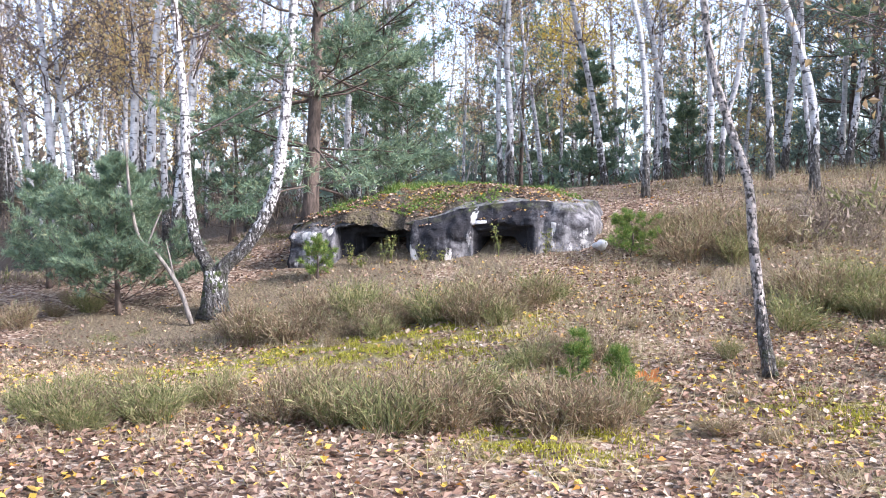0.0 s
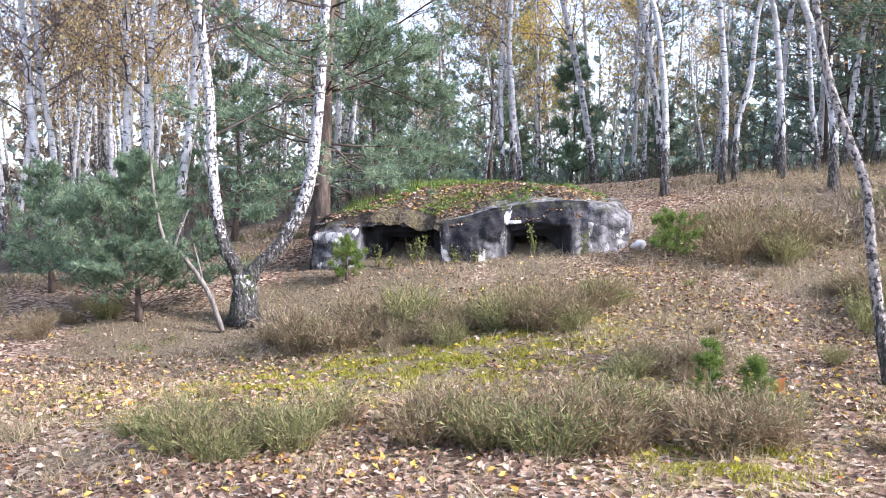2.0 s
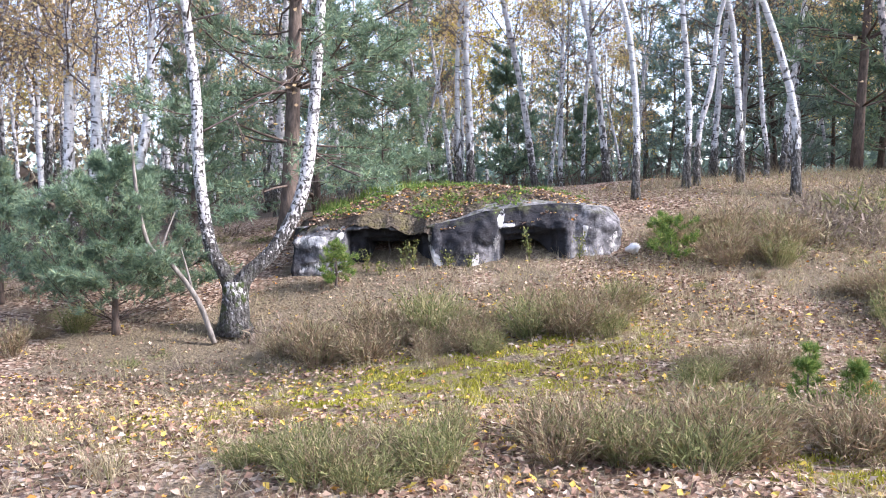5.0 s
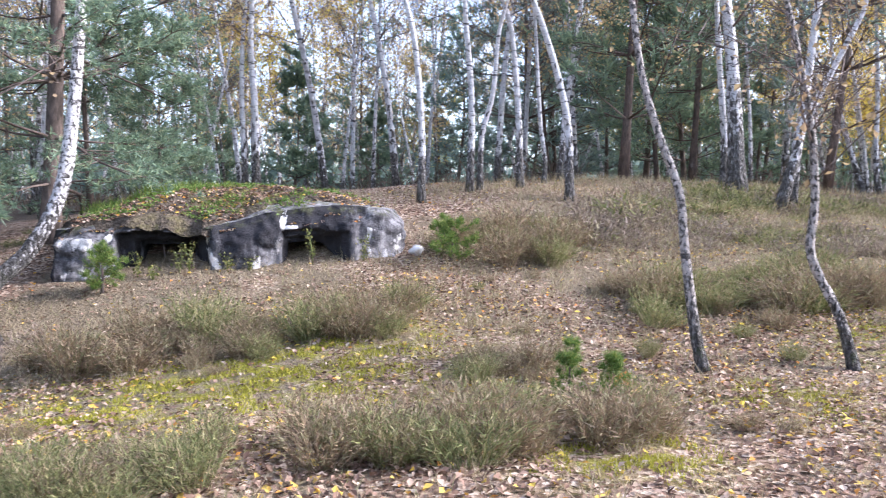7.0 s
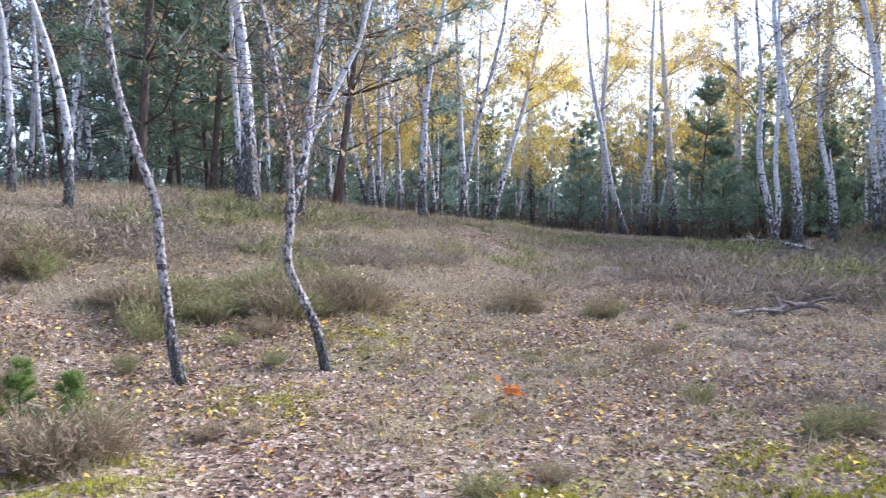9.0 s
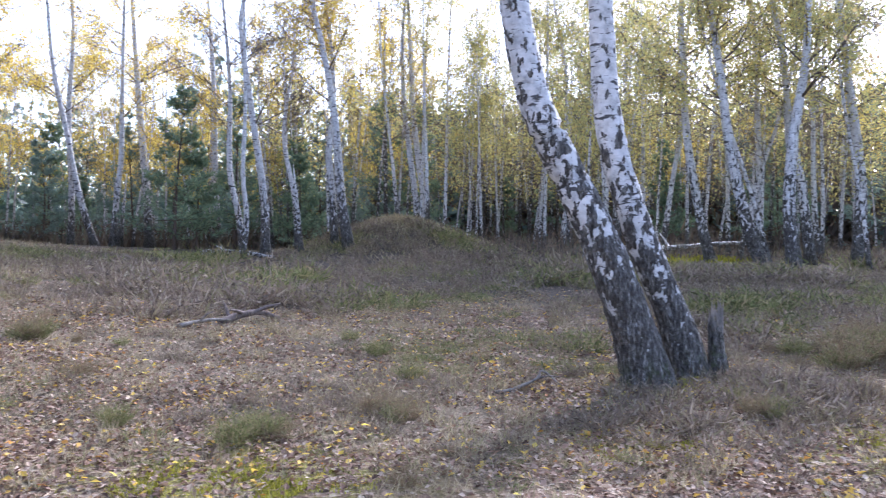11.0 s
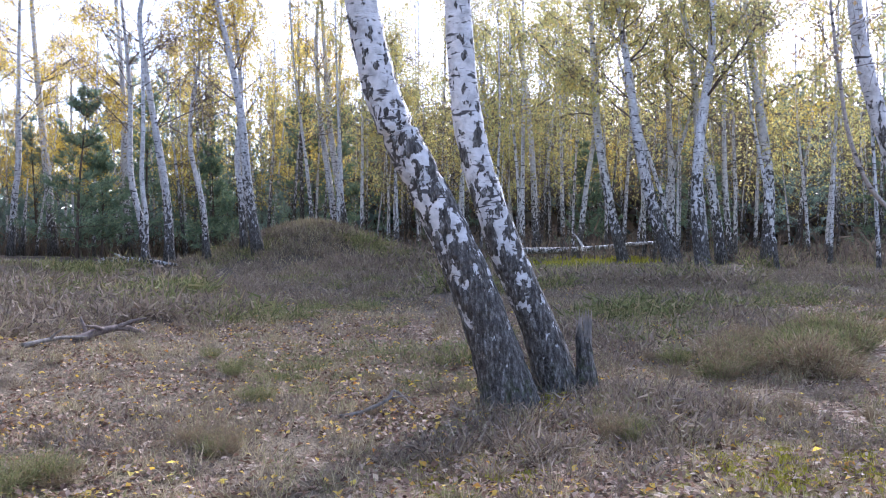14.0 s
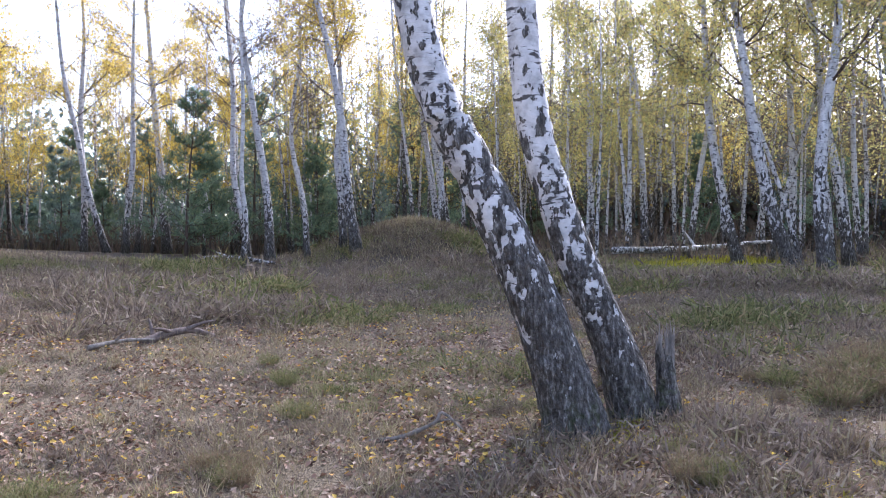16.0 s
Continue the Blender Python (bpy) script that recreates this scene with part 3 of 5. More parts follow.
def birch_parts(root, line, r0, style, rng, top=None, near=False, crown_from=0.33, dense=1.0, leaf=0.062, limbs=20, single=True, grey=0.1, bark=BARK):
    """Trunk along line (relative to root), limbs, twigs and what is left of the leaves."""
    line = smooth_line(line, 6 if near else 4)
    hgt = line[:, 2] - line[0, 2]
    if top is not None and hgt[-1] < top:
        d = line[-1] - line[-3]
        d = d / np.linalg.norm(d) * 0.6 + np.array([0, 0, 0.4])
        d /= np.linalg.norm(d)
        steps = 6
        ext = [line[-1] + d * (top - hgt[-1]) * (i + 1) / steps + np.append(rng.normal(0, 0.12, 2), 0) for i in range(steps)]
        line = np.vstack([line, ext])
        hgt = line[:, 2] - line[0, 2]
    H = max(hgt[-1], 0.5)
    rad = r0 * (1 - 0.86 * (hgt / H) ** 0.9) * (1 + 0.3 * np.exp(-hgt / (0.15 + r0 * 1.2)))
    g = Geo()
    tube(g, line, rad, 14 if near else 8, 0.05, rng, age=np.clip(1.25 * np.exp(-hgt / (9 * r0 + 0.3)), grey, 1.2), moss=np.clip(0.9 - hgt / 0.5, 0, 1) * (0.8 if near else 0.3))
    part("trunk", g, bark, root)
    if style == "snag":
        return
    gb, tips = Geo(), []
    for i in range(limbs):
        k = rng.uniform(crown_from, 0.97)
        j = min(int(np.searchsorted(hgt, k * H)), len(line) - 1)
        az = rng.uniform(0, 6.28)
        L = (0.34 * H * (1.05 - k) + 0.5) * rng.uniform(0.6, 1.1)
        up = rng.uniform(0.35, 0.9)
        gl = Geo() if single else gb
        pts = bough(rng, line[j], (math.cos(az), math.sin(az), up), L, max(0.24 * rad[j], 0.007), gl, 5 if single else 3, 4)
        tips.append((pts, part("branch", gl, TWIG, root) if single else None))
    fine = []
    for pts, limb in tips:
        n = int(14 * dense) + 2
        a, b = pts[rng.randint(1, len(pts), n)], pts[rng.randint(1, len(pts), n)]
        tw_p = a + (b - a) * rng.rand(n, 1)
        tw_q = tw_p + rng.normal(0, 0.32, (n, 3)) + [0, 0, -0.05]
        fp = np.repeat(tw_p, 3, 0) + np.repeat(tw_q - tw_p, 3, 0) * rng.uniform(0.3, 1, (n * 3, 1))
        gt = Geo() if single else gb
        spikes(gt, tw_p, tw_q, 0.006 if near else 0.009)
        blades(gt, fp, fp + rng.normal(0, 0.2, fp.shape) + [0, 0, -0.2], 0.0035 if near else 0.006, rng)
        fine.append(fp)
        if single:
            part("twig_spray", gt, TWIG, limb, kind="stuff")
    fine_p = np.concatenate(fine)
    if not single:
        part("branch_spray", gb, TWIG, root, kind="stuff")
    n_leaf = {"bare": 0.7, "ochre": 3.0, "yellow": 7.5, "green": 7.0}[style]
    n = int(len(fine_p) * n_leaf * 0.85 * dense)
    idx = rng.randint(0, len(fine_p), n)
    c = fine_p[idx] + rng.normal(0, 0.16, (n, 3)) + [0, 0, -0.1]
    g = Geo()
    leaves(g, c, rng.uniform(0.7, 1.3, n) * leaf, rng)
    part("crown", g, LEAF[style], root, smooth=False)


BIRCH_LABEL = {
    "bare": "slender white-barked birch, almost leafless in autumn",
    "ochre": "white-barked birch with thin ochre autumn leaves",
    "yellow": "white-barked birch with bright yellow autumn leaves",
    "green": "white-barked birch with fading green and yellow leaves",
    "snag": "broken dead birch trunk standing without a crown",
}
SEED = [100]


def birch(pts, r0, style, top=None, near=False, label="", group="birches round the clearing", **kw):
    SEED[0] += 1
    rng = np.random.RandomState(SEED[0])
    x, y = pts[0][0], pts[0][1]
    z = float(hill(x, y)) - 0.04
    root = empty_at("birch_tree", x, y, z)
    line = np.array(pts, float) - np.array([x, y, z])
    line[0] = (0, 0, 0)
    if top is None and style != "snag":
        top = max(line[-1][2] * 1.35, 8.0) + rng.uniform(0, 2)
    birch_parts(root, line, r0, style, rng, top, near, **kw)
    return tagged(root, label or BIRCH_LABEL[style], "birch", group)


def needle_tufts(g, c, ln, rng, per=9, w=0.008, out=None):
    n = len(c) * per
    p = np.repeat(c, per, 0)
    d = rng.normal(size=(n, 3)) + [0, 0, 0.45]
    if out is not None:
        d += np.repeat(out, per, 0) * 0.9
    d /= np.linalg.norm(d, axis=1)[:, None]
    blades(g, p, p + d * ln * rng.uniform(0.6, 1.2, (n, 1)), w, rng)


def pine_parts(root, H, r0, rng, low=0.25, spread=0.3, whorls=13, needles=NEEDLES, ln=0.16, w=0.012, line=None, per=9, tufts=3, subs=6, single=True, rise=0.1, taper=0.75, bend=0.5):
    """Boughs in loose whorls, each with side branchlets in a flat fan that carries the needle tufts."""
    line = smooth_line(line if line is not None else [(0, 0, 0), (rng.normal(0, 0.03) * H, rng.normal(0, 0.03) * H, H * 0.5), (0, 0, H)], 5)
    hg = line[:, 2]
    g = Geo()
    tube(g, line, r0 * (1 - 0.9 * hg / H) * (1 + 0.4 * np.exp(-hg / 0.4)), 9, 0.06, rng)
    part("trunk", g, PINE_BARK, root)
    gb, gn = Geo(), Geo()
    for i in range(whorls):
        k = low + (1 - low) * (i + rng.uniform(-0.4, 0.4)) / whorls
        k = min(max(k, 0.04), 0.97)
        kk = min(max((k - low) / (1 - low), 0), 1)
        j = int(np.searchsorted(hg, k * H))
        o = line[min(j, len(line) - 1)]
        a0 = rng.uniform(0, 6.28)
        count = rng.randint(3, 6)
        for b in range(count):
            az = a0 + 6.28 * b / count + rng.normal(0, 0.3)
            L = H * spread * (1.0 - taper * kk) * rng.uniform(0.55, 1.15)
            gl = Geo() if single else gb
            pts = bough(rng, o, (math.cos(az), math.sin(az), rise + 0.6 * kk * kk + rng.uniform(-0.18, 0.18)), L, 0.0011 * H + 0.0045 * L, gl, 5 if single else 3, 4, bend, 0.22)
            t = np.append(rng.uniform(0.25, 0.95, subs), 0.8)
            seg = np.minimum((t * 4).astype(int), 3)
            p0 = pts[seg] + (pts[seg + 1] - pts[seg]) * (t * 4 - seg)[:, None]
            fwd = pts[seg + 1] - pts[seg]
            fwd /= np.linalg.norm(fwd, axis=1)[:, None]
            side = np.cross(fwd, (0.0, 0.0, 1.0)) * np.where(np.arange(subs + 1) % 2, 1.0, -1.0)[:, None]
            d = fwd * rng.uniform(0.5, 1.1, (subs + 1, 1)) + side * rng.uniform(0.4, 1.0, (subs + 1, 1)) + rng.normal(0, 0.14, (subs + 1, 3)) + [0, 0, 0.12]
            d[-1] = fwd[-1]
            d /= np.linalg.norm(d, axis=1)[:, None]
            sl = L * (0.46 - 0.26 * t) * rng.uniform(0.6, 1.3, subs + 1)
            q0 = p0 + d * sl[:, None]
            spikes(gl, p0, q0, 0.002 + 0.0025 * L)
            if single:
                part("branch", gl, PINE_BARK, root)
            s = rng.uniform(0.25, 1.0, (subs + 1, tufts, 1))
            c = (p0[:, None] + (q0 - p0)[:, None] * s + rng.normal(0, 0.035 * L, (subs + 1, tufts, 3)) * [1, 1, 0.5]).reshape(-1, 3)
            needle_tufts(gn, c, ln, rng, per, w, np.repeat(d, tufts, 0))
    if not single:
        part("branch_spray", gb, PINE_BARK, root, kind="stuff")
    part("crown", gn, needles, root, smooth=False)


def pine(x, y, H, r0, seed, label, group="", **kw):
    root = empty_at("pine_tree", x, y, float(hill(x, y)) - 0.03)
    pine_parts(root, H, r0, np.random.RandomState(seed), **kw)
    return tagged(root, label, "pine tree", group)


# birches that stand singly, with their own bends
birch([(-3.05, 20.99, 0.32), (-3.17, 21.11, 1.75), (-3.30, 21.28, 3.88), (-3.41, 21.40, 5.47)], 0.106, "bare")
birch([(-2.96, 21.28, 0.35), (-2.93, 21.39, 2.51), (-3.14, 21.55, 4.13), (-3.21, 21.66, 5.54)], 0.076, "bare")
birch([(-1.70, 20.04, 0.50), (-1.57, 20.13, 2.76), (-1.54, 20.20, 4.10), (-1.53, 20.26, 5.33)], 0.113, "ochre")
birch([(-1.29, 19.40, 0.74), (-1.20, 19.48, 2.72), (-1.17, 19.54, 4.02), (-1.03, 19.57, 5.21)], 0.110, "ochre")
birch([(-0.78, 18.74, 1.24), (-0.70, 18.75, 1.91), (-0.49, 18.75, 3.07), (-0.39, 18.80, 4.51), (-0.39, 18.83, 5.08)], 0.096, "bare")
birch([(-1.94, 22.25, 0.94), (-1.95, 22.33, 2.34), (-1.97, 22.40, 3.50), (-1.90, 22.47, 5.12), (-1.98, 22.54, 5.82)], 0.070, "ochre")
birch([(5.85, 19.83, 2.04), (5.87, 19.89, 3.50), (5.84, 19.97, 4.74), (5.90, 19.99, 5.76)], 0.090, "ochre")
birch([(5.68, 19.95, 2.04), (5.67, 20.04, 3.73), (5.73, 20.07, 5.08), (5.82, 20.04, 5.76)], 0.068, "bare")
birch([(6.99, 16.08, 1.80), (7.03, 16.11, 3.01), (6.98, 16.21, 4.37), (6.87, 16.33, 5.14)], 0.068, "bare")
birch([(8.28, 16.27, 1.97), (8.36, 16.30, 3.51), (8.32, 16.41, 4.95), (8.31, 16.43, 5.36)], 0.072, "bare")
birch([(8.57, 16.32, 2.03), (8.63, 16.32, 2.91), (8.83, 16.23, 3.74), (8.94, 16.20, 4.79), (9.09, 16.13, 5.41)], 0.057, "bare")
birch([(9.40, 16.09, 1.82), (9.42, 16.16, 3.36), (9.37, 16.27, 4.85), (9.26, 16.38, 5.48)], 0.074, "bare")
birch([(9.25, 14.72, 1.70), (9.27, 14.78, 3.02), (9.13, 14.93, 4.00), (8.95, 15.09, 4.79), (8.84, 15.19, 5.18)], 0.079, "ochre")
birch([(10.51, 16.53, 1.78), (10.56, 16.54, 2.57), (10.51, 16.61, 3.25), (10.49, 16.68, 4.38), (10.48, 16.76, 5.73)], 0.051, "bare")
birch([(13.35, 13.93, 1.60), (13.37, 14.01, 3.47), (13.35, 14.13, 5.12), (13.29, 14.26, 6.07)], 0.189, "ochre")
birch([(13.79, 14.51, 1.64), (13.84, 14.53, 3.06), (13.82, 14.66, 4.77), (13.82, 14.74, 6.25)], 0.086, "bare")
birch([(12.67, 12.67, 1.57), (12.90, 12.44, 2.78), (13.07, 12.30, 4.42), (13.21, 12.19, 5.74)], 0.110, "bare")
birch([(13.08, 12.62, 1.58), (13.20, 12.54, 2.92), (13.42, 12.29, 3.70), (13.68, 12.00, 4.48), (13.90, 11.75, 5.15)], 0.073, "bare")
birch([(18.64, 12.21, 1.34), (18.70, 12.23, 3.01), (18.84, 12.17, 5.10), (19.14, 11.88, 6.91)], 0.125, "ochre")
birch([(23.77, 12.73, 1.31), (23.75, 12.89, 3.84), (23.76, 13.01, 6.03), (23.76, 13.13, 8.05)], 0.118, "yellow")
birch([(24.24, 12.09, 1.23), (24.60, 11.73, 3.17), (25.00, 11.31, 5.03), (25.29, 11.01, 6.55), (25.53, 10.77, 8.06)], 0.118, "yellow")
birch([(20.60, 14.61, 1.47), (20.49, 14.83, 2.74), (20.33, 15.12, 4.02), (20.23, 15.35, 5.77), (20.23, 15.46, 7.68)], 0.088, "ochre")
birch([(20.84, 14.29, 1.47), (20.80, 14.43, 2.90), (20.88, 14.44, 4.82), (20.90, 14.57, 7.68)], 0.088, "yellow")
birch([(36.38, 9.50, 0.86), (36.39, 10.18, 3.42), (36.41, 10.65, 5.94), (36.43, 11.15, 8.45), (36.48, 11.45, 11.73)], 0.151, "yellow")
birch([(37.31, 10.63, 0.83), (37.37, 10.60, 3.47), (37.43, 10.74, 6.83), (37.50, 10.58, 9.94), (37.54, 10.67, 12.01)], 0.155, "yellow")
birch([(36.42, 8.83, 0.87), (36.49, 8.67, 3.45), (36.53, 8.52, 4.96), (36.60, 8.50, 8.24), (36.68, 8.43, 11.77)], 0.151, "yellow")
birch([(40.50, 7.75, 0.55), (40.56, 7.99, 4.51), (40.63, 8.34, 8.69), (40.70, 8.63, 12.86)], 0.223, "bare")
birch([(44.70, 4.80, 0.58), (44.78, 4.96, 4.85), (44.87, 5.04, 9.43), (44.94, 5.36, 14.01)], 0.214, "ochre")
birch([(28.79, 2.81, 0.48), (28.84, 2.90, 3.11), (28.87, 3.34, 6.09), (28.90, 3.69, 8.67), (28.93, 3.60, 9.67)], 0.169, "bare")
birch([(29.74, 3.54, 0.47), (29.77, 3.73, 2.32), (29.78, 4.05, 3.96), (29.84, 4.05, 6.85), (29.89, 4.31, 9.93)], 0.134, "bare")
birch([(30.88, 1.57, 0.58), (30.92, 1.66, 2.81), (30.94, 2.07, 4.93), (30.97, 2.03, 6.41), (31.02, 1.75, 8.12)], 0.127, "bare")
birch([(28.98, -0.09, 0.66), (29.01, 0.21, 3.15), (29.06, 0.42, 5.73), (29.08, 0.79, 7.92), (29.09, 1.22, 9.70)], 0.199, "yellow")
birch([(29.97, 0.30, 0.94), (30.01, 0.40, 3.20), (30.03, 0.52, 4.64), (30.09, 0.36, 6.90), (30.13, 0.62, 9.99)], 0.144, "yellow")
birch([(35.27, -4.02, 1.39), (35.30, -3.74, 3.77), (35.33, -3.34, 6.63), (35.38, -3.17, 9.50), (35.43, -3.25, 11.41)], 0.167, "yellow")
birch([(29.38, 1.55, 0.97), (29.42, 1.68, 2.61), (29.49, 1.85, 4.15)], 0.106, "snag")
birch([(26.86, 3.60, 0.65), (26.84, 3.48, 2.17), (26.88, 3.60, 3.55), (26.88, 3.54, 5.62), (26.91, 3.59, 9.07)], 0.095, "bare")
birch([(41.15, 9.18, 1.38), (41.07, 8.85, 4.53)], 0.139, "snag")
birch([(22.05, -10.29, 0.58), (22.17, -9.95, 2.36), (22.30, -9.57, 4.74), (22.35, -9.44, 7.11), (22.38, -9.37, 8.80)], 0.169, "green")
birch([(19.68, -10.53, 0.54), (19.83, -10.06, 1.97), (19.99, -9.57, 4.29), (20.09, -9.30, 6.46), (20.19, -9.02, 8.17)], 0.201, "green")
birch([(18.06, -10.33, 0.63), (18.12, -10.17, 2.36), (18.11, -10.26, 4.23), (18.03, -10.53, 6.10), (18.02, -10.61, 7.69)], 0.195, "green")
birch([(20.75, -12.82, 1.15), (20.85, -12.53, 3.15), (20.97, -12.20, 4.98), (21.05, -11.98, 7.14), (21.15, -11.68, 8.64)], 0.166, "green")
birch([(19.85, -13.69, 1.18), (19.84, -13.76, 3.09), (19.91, -13.58, 4.88), (20.00, -13.33, 6.66), (20.06, -13.15, 8.45)], 0.194, "green")
birch([(22.96, -12.47, 1.50), (22.95, -12.52, 3.29), (22.99, -12.45, 5.62), (23.02, -12.37, 7.78), (23.07, -12.24, 9.21)], 0.134, "green")
birch([(30.67, -11.20, 1.09), (30.70, -11.14, 3.80), (30.78, -10.96, 6.74), (30.91, -10.60, 9.90), (30.96, -10.45, 11.26)], 0.169, "green")
birch([(34.86, -4.43, 1.62), (35.01, -4.00, 4.02), (35.12, -3.68, 6.65), (35.20, -3.49, 10.00), (35.24, -3.39, 11.91)], 0.179, "yellow")
birch([(30.29, -9.04, 1.34), (30.36, -8.87, 4.41), (30.39, -8.84, 7.92), (30.56, -8.35, 10.99)], 0.131, "green")
birch([(23.23, -14.98, 1.20), (23.29, -14.81, 2.78), (23.32, -14.76, 6.13), (23.27, -14.97, 9.47)], 0.112, "green")
birch([(25.64, -10.54, 1.24), (25.56, -10.84, 3.45), (25.48, -11.13, 5.37), (25.46, -11.25, 7.88), (25.41, -11.46, 9.80)], 0.116, "green")


# the two-stemmed birch before the bunker
def fork_birch():
    x, y = -0.05, 14.97
    z = float(hill(x, y)) - 0.05
    root = empty_at("birch_tree", x, y, z)
    o = np.array([x, y, z])
    foot = Geo()
    tube(foot, np.array([(-0.05, 14.97, z), (-0.04, 14.98, 0.22), (-0.03, 14.98, 0.45), (-0.02, 14.99, 0.68)]) - o, [0.27, 0.19, 0.17, 0.15], 14, 0.08, np.random.RandomState(2), age=[1.2, 1.0, 0.75, 0.5], moss=[0.3, 0.4, 0.9, 1.0])
    part("foot", foot, BARK_FINE, root, "dark fissured foot with moss in the fork")
    birch_parts(root, np.array([(-0.06, 15.0, 0.5), (-0.12, 15.02, 0.75), (-0.3, 15.11, 1.17), (-0.39, 15.19, 2.06), (-0.4, 15.24, 2.95), (-0.51, 15.35, 4.29)]) - o, 0.085, "bare", np.random.RandomState(5), 8.5, True, crown_from=0.22, limbs=16, grey=0.36, bark=BARK_FINE)
    birch_parts(root, np.array([(0.0, 14.97, 0.5), (0.1, 14.95, 0.75), (0.44, 14.86, 1.09), (0.77, 14.79, 1.76), (0.94, 14.8, 2.8), (1.08, 14.84, 4.28)]) - o, 0.095, "bare", np.random.RandomState(6), 9.0, True, crown_from=0.5, limbs=12, grey=0.36, bark=BARK_FINE)
    return tagged(root, "white birch forked low into two curving stems", "birch", "birches round the clearing")


fork_birch()
birch([(4.34, 8.84, 0.05), (4.31, 8.91, 0.51), (4.28, 8.99, 1.16), (4.26, 9.04, 1.67), (4.17, 9.19, 2.17), (4.09, 9.32, 2.72), (4.05, 9.41, 3.43)], 0.05, "bare", 6.5, True,
      "thin crooked birch with a black foot, leafless", crown_from=0.5, limbs=12, grey=0.4, bark=BARK_YOUNG)
birch([(5.73, 8.15, 0.0), (5.66, 8.27, 0.53), (5.53, 8.48, 1.08), (5.56, 8.47, 1.58), (5.56, 8.51, 2.24), (5.5, 8.64, 3.06), (5.43, 8.77, 3.73)], 0.052, "bare", 6.0, True,
      "small kinked grey birch with wide bare branches", crown_from=0.26, limbs=18, grey=0.45, bark=BARK_YOUNG)
birch([(8.76, -7.61, 0.3), (8.8, -7.5, 1.0), (8.78, -7.5, 1.6), (8.95, -7.02, 3.15), (9.03, -6.76, 4.11), (9.07, -6.65, 4.91)], 0.17, "green", 10, True, crown_from=0.4)
birch([(8.5, -7.7, 0.3), (8.42, -7.3, 1.4), (8.58, -6.5, 2.17), (8.68, -6.18, 2.94), (8.73, -6.05, 3.86), (8.77, -5.95, 4.77)], 0.045, "bare", 7, True, "thin dark curved birch stem", crown_from=0.4, limbs=10, bark=BARK_YOUNG)


def leaning_pair():
    x, y = 6.28, -0.35
    z = float(hill(x, y)) - 0.06
    root = empty_at("birch_tree", x, y, z)
    o = np.array([x, y, z])
    birch_parts(root, np.array([(6.2, -0.16, z), (6.23, -0.02, 0.5), (6.3, 0.21, 1.19), (6.42, 0.57, 2.02), (6.52, 0.87, 2.66), (6.57, 1.03, 3.24), (6.6, 1.12, 3.78)]) - o, 0.215, "green", np.random.RandomState(11), 11, True, crown_from=0.5)
    birch_parts(root, np.array([(6.43, -0.75, z), (6.49, -0.55, 0.7), (6.58, -0.26, 1.42), (6.66, 0.0, 2.25), (6.7, 0.1, 2.82), (6.71, 0.14, 3.33), (6.72, 0.17, 3.9)]) - o, 0.18, "green", np.random.RandomState(12), 11.5, True, crown_from=0.5)
    return tagged(root, "old leaning twin-stemmed birch with black plated foot and mossy roots", "birch", "birches round the clearing")


leaning_pair()


def stump():
    z = float(hill(6.31, -0.95)) - 0.03
    root = empty_at("tree_stump", 6.31, -0.95, z)
    rng = np.random.RandomState(8)
    g = Geo()
    tube(g, [(0, 0, 0), (0.0, 0.01, 0.25), (0.02, 0.03, 0.45), (0.02, 0.04, 0.56), (0.03, 0.05, 0.62)], [0.12, 0.085, 0.07, 0.066, 0.05], 14, 0.2, rng, age=1.2, moss=[0.9, 0.5, 0.2, 0, 0])
    part("stem", g, BARK, root)
    g = Geo()
    a = rng.uniform(0, 6.28, 22)
    p = np.column_stack([0.02 + 0.06 * np.cos(a), 0.03 + 0.06 * np.sin(a), rng.uniform(0.5, 0.6, 22)])
    spikes(g, p, p + np.column_stack([rng.normal(0, 0.02, 22), rng.normal(0, 0.02, 22), rng.uniform(0.08, 0.3, 22)]), 0.022)
    part("broken_top", g, DEAD_WOOD, root)
    return tagged(root, "short broken dead stump beside the leaning birch", "stump")


stump()

# big pine behind the bunker, young pines beside it
pine(1.52, 18.05, 11, 0.14, 21, "tall dark pine with wide spreading boughs behind the bunker", low=0.09, spread=0.33, whorls=22, ln=0.14, w=0.009, per=16, tufts=7, subs=11, taper=0.7, rise=0.02, bend=0.15,
     line=[(0, 0, 0), (0.08, 0.0, 1.2), (0.2, 0.05, 3.4), (0.35, 0.1, 6), (0.4, 0.1, 11)])
pine(-1.35, 15.5, 1.85, 0.04, 22, "young bushy green pine in dry grass", low=0.06, spread=0.78, whorls=17, ln=0.1, w=0.0055, per=16, tufts=7, subs=9, taper=0.75, rise=0.35)
pine(1.4, 15.4, 0.62, 0.02, 23, "small pine seedling before the bunker wall", needles=FRESH, low=0.05, spread=0.6, whorls=7, ln=0.075, w=0.0035, per=12, tufts=3, subs=5, rise=0.5)
pine(5.45, 13.5, 0.5, 0.02, 24, "small bushy pine beside the bunker corner", needles=FRESH, low=0.05, spread=1.0, whorls=7, ln=0.075, w=0.0035, per=12, tufts=4, subs=5, taper=0.5, rise=0.3)
pine(-2.6, 17.4, 1.8, 0.04, 26, "bushy young pine at the edge of the wood", low=0.05, spread=0.6, whorls=12, ln=0.13, w=0.007, per=10, tufts=4, subs=6, rise=0.25)
pine(0.2, 19.3, 3.0, 0.06, 27, "young pine in the shade behind the bunker", low=0.05, spread=0.5, whorls=12, ln=0.14, w=0.008, per=10, tufts=4, subs=6, rise=0.2)
